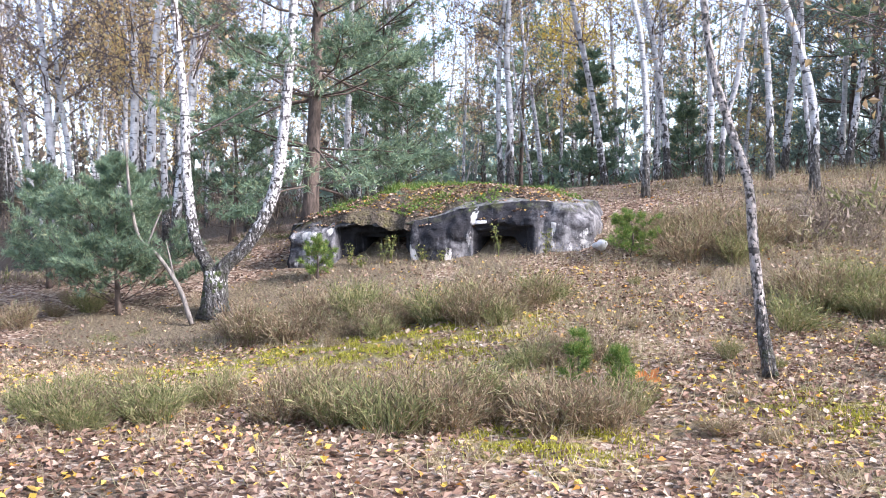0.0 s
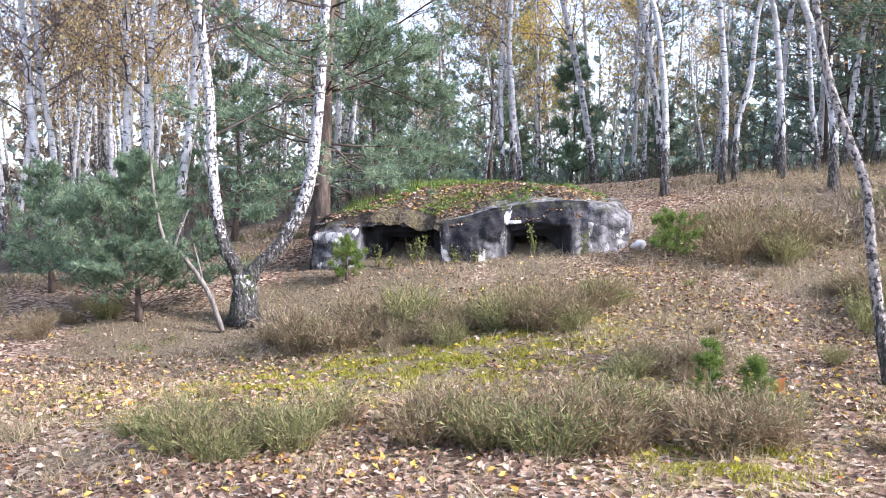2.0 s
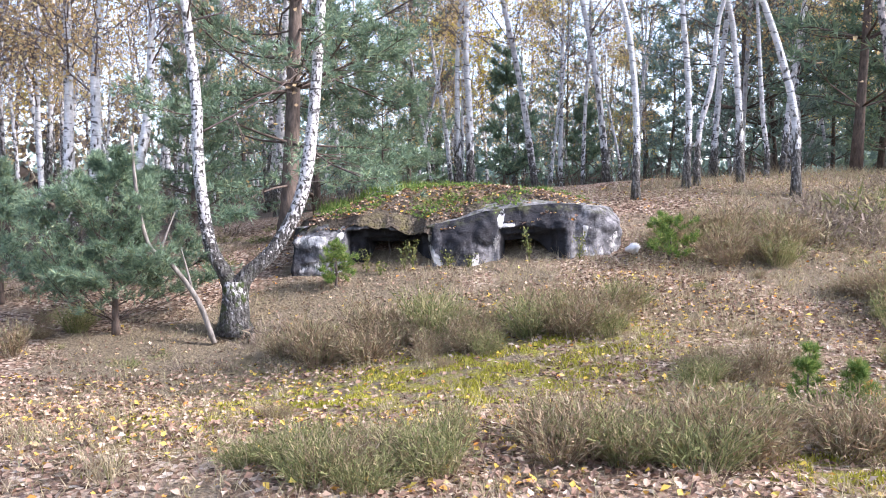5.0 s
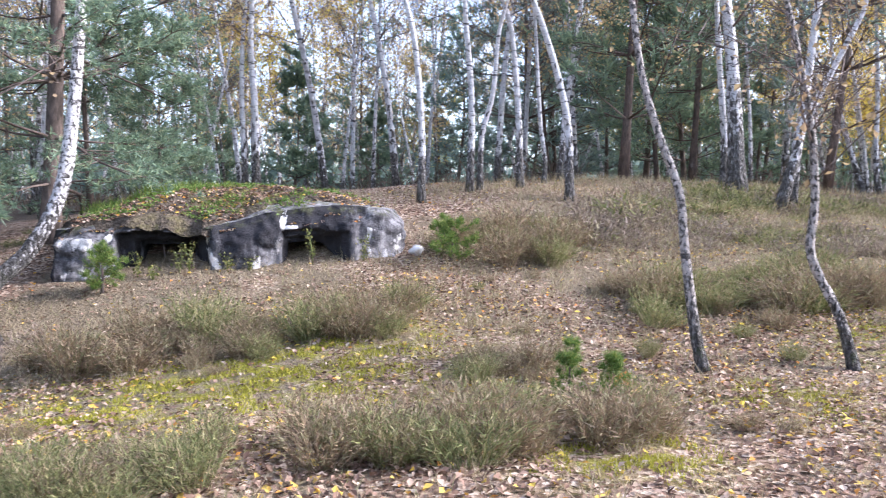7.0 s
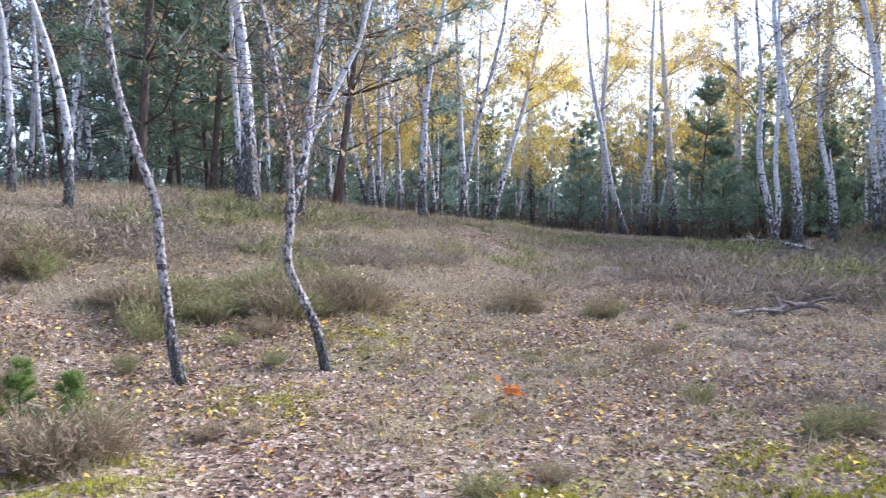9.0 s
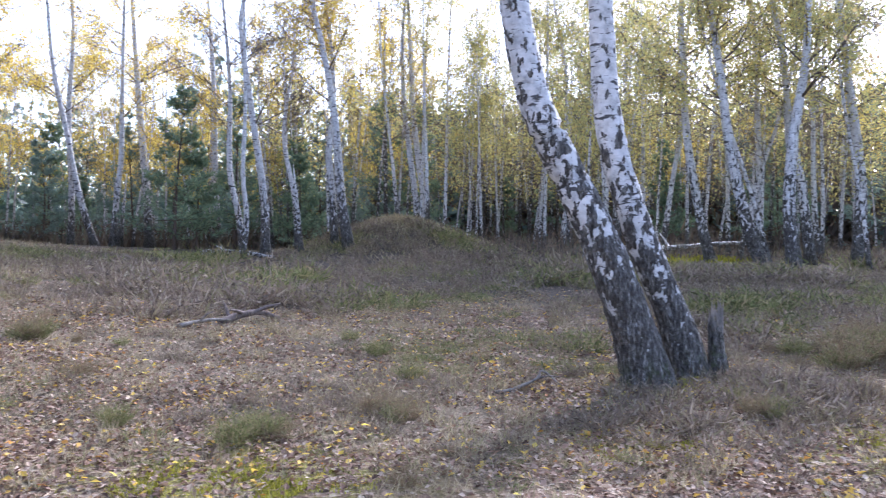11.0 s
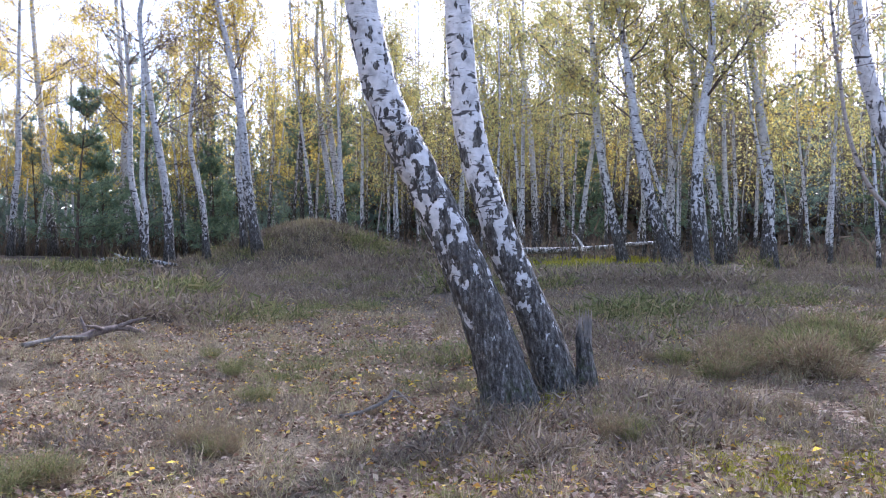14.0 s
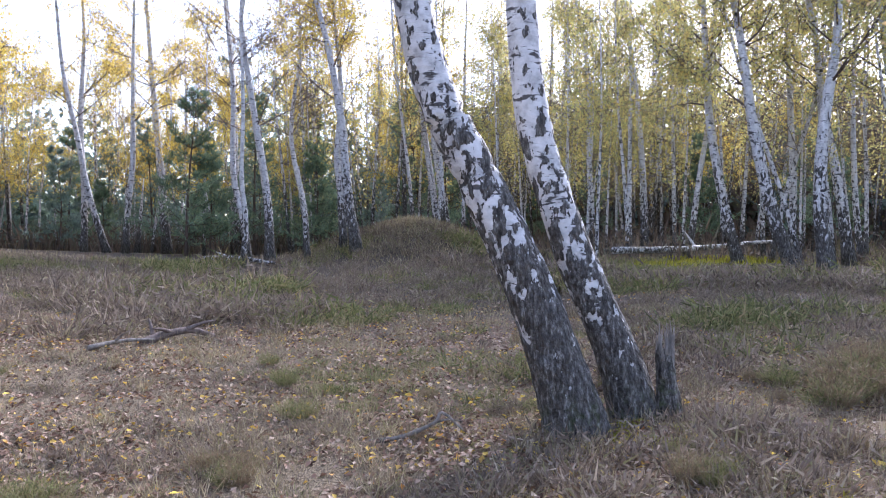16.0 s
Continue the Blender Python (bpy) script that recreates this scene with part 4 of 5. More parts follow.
pine(3.4, 18.5, 1.9, 0.04, 28, "low spreading green pine behind the bunker roof", low=0.1, spread=0.75, whorls=9, ln=0.12, w=0.007, per=10, tufts=4, subs=7, taper=0.5, rise=0.2)
pine(2.98, 8.72, 0.42, 0.012, 29, "small soft green pine seedling in the heather", needles=FRESH, low=0.05, spread=0.55, whorls=6, ln=0.07, w=0.0022, per=12, tufts=3, subs=4, rise=0.6)
pine(2.75, 8.95, 0.5, 0.012, 25, "knee-high green pine seedling in the heather", needles=FRESH, low=0.05, spread=0.42, whorls=6, ln=0.07, w=0.0022, per=12, tufts=3, subs=4, rise=0.7)


# ---- woodland round the clearing ----
def variant_birch(style, seed, H):
    rng = np.random.RandomState(seed)
    root = empty_at("birch_tree", 0, 0, -200)
    a, b = rng.normal(0, 0.05, 2) * H
    birch_parts(root, [(0, 0, 0), (a * 0.3, b * 0.3, H * 0.2), (a, b, H * 0.55), (a * 1.2, b * 0.6, H)], 0.0068 * H, style, rng, None, False, crown_from=0.22, dense=0.8, leaf=0.07, limbs=18, single=False, grey=rng.uniform(0.12, 0.36))
    return tagged(root, BIRCH_LABEL[style], "birch", "woodland birches")


def variant_pine(seed, H, young):
    root = empty_at("pine_tree", 0, 0, -200)
    nd = NEEDLES_BLUE if seed % 2 else NEEDLES
    if young:
        pine_parts(root, H, 0.012 * H, np.random.RandomState(seed), low=0.04, spread=0.33, whorls=13, needles=nd, ln=0.27, w=0.02, per=5, tufts=3, subs=7, rise=0.15, single=False)
        return tagged(root, "young blue-green pine among the birches", "pine tree", "woodland pines")
    pine_parts(root, H, 0.007 * H, np.random.RandomState(seed), low=0.06, spread=0.24, whorls=18, needles=nd, ln=0.3, w=0.022, per=5, tufts=3, subs=8, taper=0.6, single=False)
    return tagged(root, "tall dark green pine in the wood", "pine tree", "woodland pines")


VB = {s: [variant_birch(s, 300 + 10 * i + j, 10 + 1.5 * j) for j in range(3)] for i, s in enumerate(("bare", "ochre", "yellow", "green"))}
VP = [variant_pine(400 + j, 12 + j, False) for j in range(3)]
VY = [variant_pine(410 + j, 4.5 + j, True) for j in range(4)]
USED = set()


def put(v, x, y, rng, s):
    z = float(hill(x, y)) - 0.05
    m = pose(x, y, z, rng.normal(0, 2.5), rng.normal(0, 2.5), rng.uniform(0, 360))
    if v.name in USED:
        ob = copy_thing(v, m)
    else:
        USED.add(v.name)
        ob = v
        ob.matrix_basis = m
    ob.scale = (s, s, s)


def wood():
    rng = np.random.RandomState(77)
    taken = []
    # (azimuth from, to, distance from, to, count, kinds)
    bands = [(-30, 6, 18, 26, 18, "o b o b"), (-30, 8, 26, 44, 36, "o b o w b o"), (6, 38, 19, 27, 12, "o b y o b"), (8, 40, 27, 44, 34, "p o w b y o"), (38, 62, 18, 27, 14, "p b o o"), (40, 62, 27, 44, 34, "p o w y b o"),
             (78, 104, 36, 48, 28, "y y w w y"), (104, 150, 40, 50, 10, "y y"), (62, 100, 42, 54, 44, "y y w w w o"), (48, 72, 24, 40, 32, "y o w w w b"),
             (100, 150, 32, 44, 48, "g g g g w b b"), (62, 100, 54, 66, 26, "p y w y"), (150, 330, 20, 42, 22, "y p b o g"), (112, 150, 24, 33, 14, "g g b g")]
    for a0, a1, d0, d1, n, kinds in bands:
        kinds = kinds.split()
        made = tries = 0
        while made < n and tries < n * 12:
            tries += 1
            az, d = radians(rng.uniform(a0, a1)), math.sqrt(rng.uniform(d0 * d0, d1 * d1))
            x, y = -0.5 + d * math.sin(az), 4 + d * math.cos(az)
            if any((x - p) ** 2 + (y - q) ** 2 < 1.3 for p, q in taken):
                continue
            if abs((x - 3.2) * 0.885 - (y - 15) * 0.465) < 3.4 and y < 20.5:
                continue
            taken.append((x, y))
            k = kinds[rng.randint(len(kinds))]
            v = {"y": VY, "p": VP, "o": VB["ochre"], "b": VB["bare"], "w": VB["yellow"], "g": VB["green"]}[k]
            put(v[rng.randint(len(v))], x, y, rng, rng.uniform(0.75, 1.15))
            made += 1


wood()


def far_birches():
    """The uncounted thin stems deep in the wood, with their twigs and last leaves."""
    rng = np.random.RandomState(81)
    trunks, twigs, crown_pale, crown_ochre = Geo(), Geo(), Geo(), Geo()
    for a0, a1, d0, d1, n in ((92, 152, 38, 62, 230), (-30, 12, 28, 50, 80), (40, 92, 46, 64, 60), (12, 40, 34, 52, 40)):
        for _ in range(n):
            az, d = radians(rng.uniform(a0, a1)), math.sqrt(rng.uniform(d0 * d0, d1 * d1))
            x, y = -0.5 + d * math.sin(az), 4 + d * math.cos(az)
            z, H = float(hill(x, y)) - 0.1, rng.uniform(9, 15)
            a, b = rng.normal(0, 0.035, 2) * H
            line = np.array([(x, y, z), (x + a * 0.4, y + b * 0.4, z + H * 0.3), (x + a, y + b, z + H * 0.65), (x + a * 1.3, y + b * 0.8, z + H)])
            r = rng.uniform(0.05, 0.11)
            tube(trunks, line, [r, r * 0.8, r * 0.5, r * 0.15], 5, age=[1.0, rng.uniform(0.1, 0.6), 0.3, 0.3], moss=0.0)
            m = 70
            t = rng.uniform(0.18, 1, m)
            p = np.column_stack([np.interp(t, (0, 0.3, 0.65, 1), line[:, k]) for k in range(3)])
            c = rng.uniform(0, 6.28, m)
            ln = (0.5 + 2.2 * (1 - t)) * rng.uniform(0.4, 1.0, m)
            q = p + np.column_stack([np.cos(c) * ln, np.sin(c) * ln, ln * rng.uniform(0.2, 0.9, m)])
            blades(twigs, p, q, 0.014, rng)
            o = np.repeat(p + (q - p) * rng.uniform(0.4, 1, (m, 1)), 3, 0)
            blades(twigs, o, o + rng.normal(0, 0.35, o.shape) + [0, 0, -0.25], 0.01, rng)
            o = np.repeat(o, 2, 0)
            leaves(crown_ochre if az < 0.75 else crown_pale, o + rng.normal(0, 0.28, o.shape), rng.uniform(0.07, 0.14, len(o)), rng)
    tagged(part("far_birch_trunks", trunks, BARK), "many thin pale and dark birch stems deep in the wood", "forest", kind="stuff")
    tagged(part("far_birch_twigs", twigs, TWIG, smooth=False), "fine grey-brown twigs of the far birches", "forest", kind="stuff")
    tagged(part("far_birch_leaves", crown_pale, LEAF["green"], smooth=False), "thin yellow-green leaves of the far birches", "forest", kind="stuff")
    tagged(part("far_ochre_leaves", crown_ochre, LEAF["ochre"], smooth=False), "thin ochre leaves of the far birches", "forest", kind="stuff")


far_birches()


# ---- heather ----
def heather_bush(seed, material):
    rng = np.random.RandomState(seed)
    g = Geo()
    n = 230
    a, r = rng.uniform(0, 6.28, n), 0.12 * np.sqrt(rng.rand(n))
    p = np.column_stack([r * np.cos(a), r * np.sin(a), np.zeros(n) - 0.03])
    lean = rng.uniform(0.05, 1.0, n)
    d = np.column_stack([np.cos(a) * lean, np.sin(a) * lean, np.ones(n)]) + rng.normal(0, 0.12, (n, 3))
    d /= np.linalg.norm(d, axis=1)[:, None]
    L = rng.uniform(0.25, 0.48, n)[:, None]
    q = p + d * L
    blades(g, p, q, 0.0026, rng)
    stems, g = g, Geo()
    for k in range(6):
        t = rng.uniform(0.35, 1.0, (n, 1))
        o = p + d * L * t
        s = d * 0.9 + rng.normal(0, 0.45, (n, 3))
        s /= np.linalg.norm(s, axis=1)[:, None]
        blades(g, o, o + s * rng.uniform(0.03, 0.1, (n, 1)), 0.0042, rng)
    ob = part("heather_bush", stems, material, smooth=False)
    part("sprig_spray", g, material, ob, smooth=False, kind="stuff")
    return tagged(ob, "low brown faded heather bush" if material == HEATHER else "low olive-green heather bush with brown tips", "heather", "heather bushes")


HB = [heather_bush(500 + i, HEATHER) for i in range(4)] + [heather_bush(510 + i, HEATHER_GREEN) for i in range(3)]
FIELD, FIELD_GREEN = Geo(), Geo()


def spot(cx, cy, rx, ry, turn, rng):
    a, r = rng.uniform(0, 6.28), math.sqrt(rng.rand()) * rng.uniform(0.7, 1.2)
    u, v = rx * r * math.cos(a), ry * r * math.sin(a)
    c, s = math.cos(radians(turn)), math.sin(radians(turn))
    return cx + u * c - v * s, cy + u * s + v * c


def heather_bed(cx, cy, rx, ry, turn, n, green, size, rng):
    for _ in range(n):
        x, y = spot(cx, cy, rx, ry, turn, rng)
        if (x - 6.3) ** 2 + (y + 0.4) ** 2 < 0.7 or abs(x - 0.885 * 0 + 1.0) < 1.9 and 0.8 < y < 5.6:
            continue
        ob = HB[4 + rng.randint(3)] if rng.rand() < green else HB[rng.randint(4)]
        k = size * rng.uniform(0.6, 1.2)
        m = pose(x, y, float(hill(x, y)), rng.normal(0, 8), rng.normal(0, 8), rng.uniform(0, 360)) @ Matrix.Diagonal((k * rng.uniform(0.9, 1.4), k, k * rng.uniform(0.7, 1.05), 1))
        if ob.name in USED:
            ob = copy_thing(ob, m)
        else:
            USED.add(ob.name)
        ob.matrix_basis = m


def heather_field(cx, cy, rx, ry, turn, n, size, rng):
    """The closed heath too thick to count: many fine stems, joined."""
    for _ in range(n):
        x, y = spot(cx, cy, rx, ry, turn, rng)
        k = size * rng.uniform(0.35, 1.0) * (1 + 0.8 * float(lumps(np.float64(x), np.float64(y), 0.8, 17) > 0.3))
        field = FIELD_GREEN if lumps(np.float64(x), np.float64(y), 0.6, 18) + rng.normal(0, 0.4) > 0.35 else FIELD
        m = 84
        a, lean = rng.uniform(0, 6.28, m), rng.uniform(0.2, 1.7, m)
        r = 0.24 * k * np.sqrt(rng.rand(m))
        p = np.column_stack([x + r * np.cos(a), y + r * np.sin(a), np.zeros(m)])
        p[:, 2] = hill(p[:, 0], p[:, 1]) - 0.02
        d = np.column_stack([np.cos(a) * lean, np.sin(a) * lean, np.ones(m)]) + rng.normal(0, 0.2, (m, 3))
        d /= np.linalg.norm(d, axis=1)[:, None]
        q = p + d * rng.uniform(0.12, 0.27, (m, 1)) * k
        blades(field, p, q, 0.007 * k, rng)
        o = p + (q - p) * rng.uniform(0.4, 1, (m, 1))
        blades(field, o, o + d * 0.05 * k + rng.normal(0, 0.055 * k, (m, 3)), 0.011 * k, rng)


def heath():
    rng = np.random.RandomState(9)
    for a in [(1.5, 8.75, 1.5, 0.5, -24, 36, 0.28, 0.9), (-0.75, 9.1, 0.6, 0.35, -24, 12, 0.4, 0.8), (3.0, 9.9, 0.6, 0.4, -30, 7, 0.2, 0.85), (1.75, 12.6, 1.95, 0.6, -36, 34, 0.4, 1.05),
              (3.5, 12.6, 0.9, 0.5, -30, 8, 0.3, 0.9), (6.6, 10.2, 1.4, 0.9, -40, 34, 0.35, 1.1), (8.3, 9.6, 0.9, 1.1, -40, 20, 0.4, 1.1), (6.4, 13.5, 1.3, 0.8, -30, 18, 0.35, 1.15),
              (9.6, 6.7, 0.9, 0.3, -60, 7, 0.2, 0.9), (6.9, -3.7, 1.5, 0.9, -60, 40, 0.5, 0.9), (5.0, -0.6, 0.5, 0.3, 0, 6, 0.7, 0.45), (5.24, 3.58, 0.25, 0.2, 0, 4, 0.3, 0.6), (5.8, 2.45, 0.3, 0.2, 0, 4, 0.6, 0.5), (-3.5, 15.5, 2.0, 1.0, 0, 14, 0.3, 0.9)]:
        heather_bed(*a, rng)
    # loose single tufts across the clearing
    for _ in range(80):
        heather_bed(rng.uniform(-1, 11), rng.uniform(-5, 13), 0.2, 0.2, 0, 1, 0.4, rng.uniform(0.25, 0.5), rng)
    for a in [(9.5, 12.5, 2.2, 0.9, -30, 90, 1.0), (11.5, 10.6, 2.2, 0.9, -25, 110, 1.0), (15.5, 4.0, 3.6, 6.0, 20, 330, 1.05), (20.5, -2.5, 5.0, 6.0, 10, 320, 1.25), (12.5, -4.5, 2.5, 3.0, 0, 140, 0.9),
              (22, 7, 5, 3.0, -10, 220, 1.2), (28, -1.0, 4.0, 5.0, 0, 160, 1.3), (14, -10.5, 5.0, 3.0, 0, 160, 1.1), (8.5, 2.5, 3.2, 3.6, 0, 130, 0.55), (4.8, 0.3, 2.6, 2.8, 0, 190, 0.5), (7.0, 1.5, 3.2, 3.2, 0, 260, 0.5), (5.6, -2.2, 2.2, 1.8, 0, 120, 0.6), (5.2, 3.4, 1.6, 1.2, 0, 60, 0.55), (6.0, 6.0, 2.2, 1.6, 0, 70, 0.4), (12.5, -7, 4.0, 3.0, 0, 170, 0.9), (10, -2.5, 3.0, 3.0, 0, 110, 0.7), (-1.5, 18.6, 3.0, 1.4, 0, 80, 0.9), (17, -6, 3.5, 3.5, 0, 130, 1.1), (17, -15, 5.0, 3.0, -20, 170, 1.1), (25, -20, 7.0, 4.0, -20, 220, 1.4), (13, -18, 4.0, 4.0, 0, 130, 1.1), (13.5, 13.0, 4.5, 1.3, -12, 170, 0.7), (7.5, 13.2, 2.0, 1.2, -25, 60, 0.7), (20, 11.5, 5.0, 1.5, -8, 120, 0.8), (0.5, 13.8, 1.5, 0.8, -30, 30, 0.6), (-3, 14, 2.5, 1.5, 0, 50, 0.6)]:
        heather_field(*a, rng)
    tagged(part("heath", FIELD, HEATH, smooth=False), "wide brown heath of faded heather", "heather", kind="stuff")
    tagged(part("green_heath", FIELD_GREEN, HEATHER_GREEN, smooth=False), "olive-green heather among the brown heath", "heather", kind="stuff")


heath()


def undergrowth():
    rng = np.random.RandomState(15)
    g = Geo()
    n = 40000
    az, d = np.radians(rng.uniform(-32, 152, n)), np.sqrt(rng.uniform(0, 1, n))
    near = np.where(np.degrees(az) < 62, 22, np.where(np.degrees(az) > 104, 27, 44))
    d = near + (66 - near) * rng.rand(n) ** 1.3
    x, y = -0.5 + d * np.sin(az), 4 + d * np.cos(az)
    keep = (lumps(x, y, 0.5, 8) > -0.35) & ~((np.abs((x - 3.2) * 0.885 - (y - 15) * 0.465) < 3.2) & (y < 19.5))
    x, y, d = x[keep], y[keep], d[keep]
    n = len(x)
    p = np.column_stack([x, y, hill(x, y) - 0.05])
    hgt = 0.5 * rng.uniform(0.3, 1.0, n) * (0.7 + 1.3 * np.clip(lumps(x, y, 0.35, 12) + 0.4, 0, 1)) * (0.6 + d / 40)
    q = p + np.column_stack([rng.normal(0, 0.25, n) * hgt, rng.normal(0, 0.25, n) * hgt, hgt])
    blades(g, p, q, 0.006 + 0.0006 * d, rng)
    o = p + (q - p) * rng.uniform(0.3, 1, (n, 1))
    blades(g, o, o + rng.normal(0, 0.22, (n, 3)) * hgt[:, None] + [0, 0, 0.1], 0.006 + 0.0008 * d, rng)
    tagged(part("undergrowth", g, UNDERGROWTH, smooth=False), "tangled bare brown undergrowth between the trees", "undergrowth", kind="stuff")
    g = Geo()
    n = 120000
    az, d = np.radians(np.where(rng.rand(n) < 0.8, rng.uniform(-35, 155, n), rng.uniform(155, 325, n))), rng.uniform(58, 86, n)
    d = np.where((az < 1.1) & (rng.rand(n) < 0.15), rng.uniform(42, 58, n), d)
    x, y = -0.5 + d * np.sin(az), 4 + d * np.cos(az)
    top = 9.0 + 3.5 * lumps(np.degrees(az), d * 0.3, 0.25, 33)
    low = rng.rand(n) ** 1.25
    z = hill(x, y) + np.clip(top - 2.5 * (az < 1.1), 2, 12) * low
    c = np.column_stack([x, y, z])
    size = rng.uniform(0.3, 0.6, n) + 0.9 * (1 - low) ** 3
    brown = (az > 1.85) & (az < 2.75) & (rng.rand(n) < 0.75) | (az < 0.15) & (rng.rand(n) < 0.6)
    thicket = Geo()
    leaves(thicket, c[brown], size[brown], rng)
    m = 70000
    a2, d2 = rng.uniform(1.7, 2.75, m), rng.uniform(60, 80, m)
    x2, y2 = -0.5 + d2 * np.sin(a2), 4 + d2 * np.cos(a2)
    leaves(thicket, np.column_stack([x2, y2, hill(x2, y2) + 11 * rng.rand(m) ** 1.2]), rng.uniform(0.25, 0.6, m), rng)
    tagged(part("far_thicket", thicket, UNDERGROWTH, smooth=False), "far grey-brown thicket of leafless birches", "forest", kind="stuff")
    c, size = c[~brown], size[~brown]
    leaves(g, c, size, rng)
    tagged(part("far_wood", g, NEEDLES_BLUE, smooth=False), "far dark green pine wood closing the view", "forest", kind="stuff")


undergrowth()


# ---- litter, grass and moss on the floor ----
def scatter(n, x0, x1, y0, y1, rng, mask=None):
    p = np.column_stack([rng.uniform(x0, x1, n), rng.uniform(y0, y1, n)])
    if mask is not None:
        p = p[rng.rand(n) < mask(p[:, 0], p[:, 1])]
    return p


def surf(p):
    x, y = p[:, 0], p[:, 1]
    return hill(x, y) + 0.03 * lumps(x, y, 1.6, 3) + 0.018 * lumps(x, y, 5, 5)


def floor_cover():
    rng = np.random.RandomState(31)
    g = Geo()
    p = scatter(190000, -3.5, 13, -4, 14, rng, lambda x, y: np.clip(0.5 + 0.5 * lumps(x, y, 1.3, 21), 0.08, 1) * np.clip(1.5 - np.hypot(x - 3, y - 6) / 11, 0.15, 1) * np.where(y < 3.2, 1.15, 1.0))
    p = np.vstack([p, scatter(110000, -5, 20, -8, 18, rng, lambda x, y: np.clip(0.45 + 0.6 * lumps(x, y, 0.9, 25), 0.05, 1))])
    p = p[~((np.abs((p - BL) @ BU - BW / 2) < BW / 2) & ((p - BL) @ BN < 0.05) & ((p - BL) @ BN > -2.7))]
    p = np.column_stack([p, surf(p) + rng.uniform(0.004, 0.03, len(p))])
    leaves(g, p, rng.uniform(0.026, 0.058, len(p)), rng, 0.6)
    bright = Geo()
    c = scatter(1500, -2, 9, -4, 12, rng, lambda x, y: np.clip(0.4 + 0.6 * lumps(x, y, 1.1, 51), 0.1, 1))
    leaves(bright, np.column_stack([c, surf(c) + 0.035]), rng.uniform(0.04, 0.065, len(c)), rng, 0.6)
    tagged(part("bright_leaves", bright, LEAF["yellow"], smooth=False), "fresh yellow birch leaves lying on the litter", "leaf litter", kind="stuff")
    tagged(part("fallen_leaves", g, LITTER, smooth=False), "brown, tan and yellow fallen birch leaves", "leaf litter", kind="stuff")
    g = Geo()
    p = scatter(170000, -4, 16, -6, 16, rng, lambda x, y: np.clip(0.46 + 0.6 * lumps(x, y, 1.0, 22), 0.05, 1) * np.where(y < 3.4, 0.55, 1.0))
    p = np.column_stack([p, surf(p) - 0.005])
    n = len(p)
    blades(g, p, p + np.column_stack([rng.normal(0, 0.05, n), rng.normal(0, 0.05, n), rng.uniform(0.03, 0.13, n)]), 0.003, rng)
    c = np.vstack([scatter(800, -4, 14, -6, 14, rng), scatter(260, 2.5, 13, -6, 3.5, rng)])
    c = c[(np.abs(c[:, 0] + 1) > 1.6) | (c[:, 1] < 0.8) | (c[:, 1] > 5.6)]
    p = np.repeat(c, 42, 0) + rng.normal(0, 0.07, (len(c) * 42, 2))
    p = np.column_stack([p, surf(p) - 0.01])
    n = len(p)
    blades(g, p, p + np.column_stack([rng.normal(0, 0.07, n), rng.normal(0, 0.07, n), rng.uniform(0.05, 0.2, n)]), 0.0032, rng)
    tagged(part("dry_grass", g, STRAW, smooth=False), "sparse dry straw-coloured grass", "grass", kind="stuff")
    g = Geo()
    p = scatter(90000, 2, 26, 7, 17.5, rng, lambda x, y: np.clip(hill(x, y) + 0.02, 0, 1) * np.clip(0.6 + 0.5 * lumps(x, y, 1.1, 27), 0.1, 1))
    p = p[~((np.abs((p - BL) @ BU - BW / 2) < BW / 2) & ((p - BL) @ BN < 0.05) & ((p - BL) @ BN > -2.7))]
    p = np.column_stack([p, surf(p) - 0.01])
    n = len(p)
    blades(g, p, p + np.column_stack([rng.normal(0, 0.07, n), rng.normal(0, 0.07, n), rng.uniform(0.06, 0.24, n)]), 0.004, rng)
    p = np.column_stack([rng.normal(31.2, 1.9, 9000), rng.normal(-2.3, 1.9, 9000)])
    p = np.column_stack([p, hill(p[:, 0], p[:, 1]) - 0.02])
    blades(g, p, p + np.column_stack([rng.normal(0, 0.1, (9000, 2)), rng.uniform(0.08, 0.3, 9000)]), 0.012, rng)
    tagged(part("slope_grass", g, STRAW, smooth=False), "longer pale dry grass on the slope and its crest", "grass", kind="stuff")
    g = Geo()
    for cx, cy, r, n in [(3.8, 3.9, 0.75, 11000), (3.0, 5.25, 0.35, 3000), (2.1, 7.95, 0.45, 4000), (0.4, 11.4, 1.3, 13000), (1.6, 11.0, 1.2, 13000), (2.7, 11.6, 0.7, 4000), (-0.9, 11.2, 0.8, 5000), (4.2, 7.9, 0.5, 2500), (8.2, 8.8, 0.8, 4000), (3.7, -1.1, 0.6, 7000), (4.4, 0.8, 0.4, 2500), (6.1, -0.75, 0.3, 5000), (11.1, -8.6, 0.8, 4000), (8.0, -5.7, 0.5, 2000), (6.15, -0.4, 0.4, 5000), (6.9, 8.3, 0.5, 2000), (23.5, -10.8, 1.6, 9000), (22.3, -8.5, 1.0, 5000)]:
        p = np.column_stack([rng.normal(cx, r * 0.6, n), rng.normal(cy, r * 0.5, n)])
        p = p[lumps(p[:, 0], p[:, 1], 7, 41) > 0.0]
        p = np.column_stack([p, surf(p)])
        far = 1 + 2.5 * (cx > 15)
        blades(g, p, p + np.column_stack([rng.normal(0, 0.012, (len(p), 2)), rng.uniform(0.012, 0.045, len(p)) * far]), 0.005 * far, rng)
    tagged(part("moss", g, MOSS, smooth=False), "bright yellow-green moss cushions on the floor", "moss", kind="stuff")
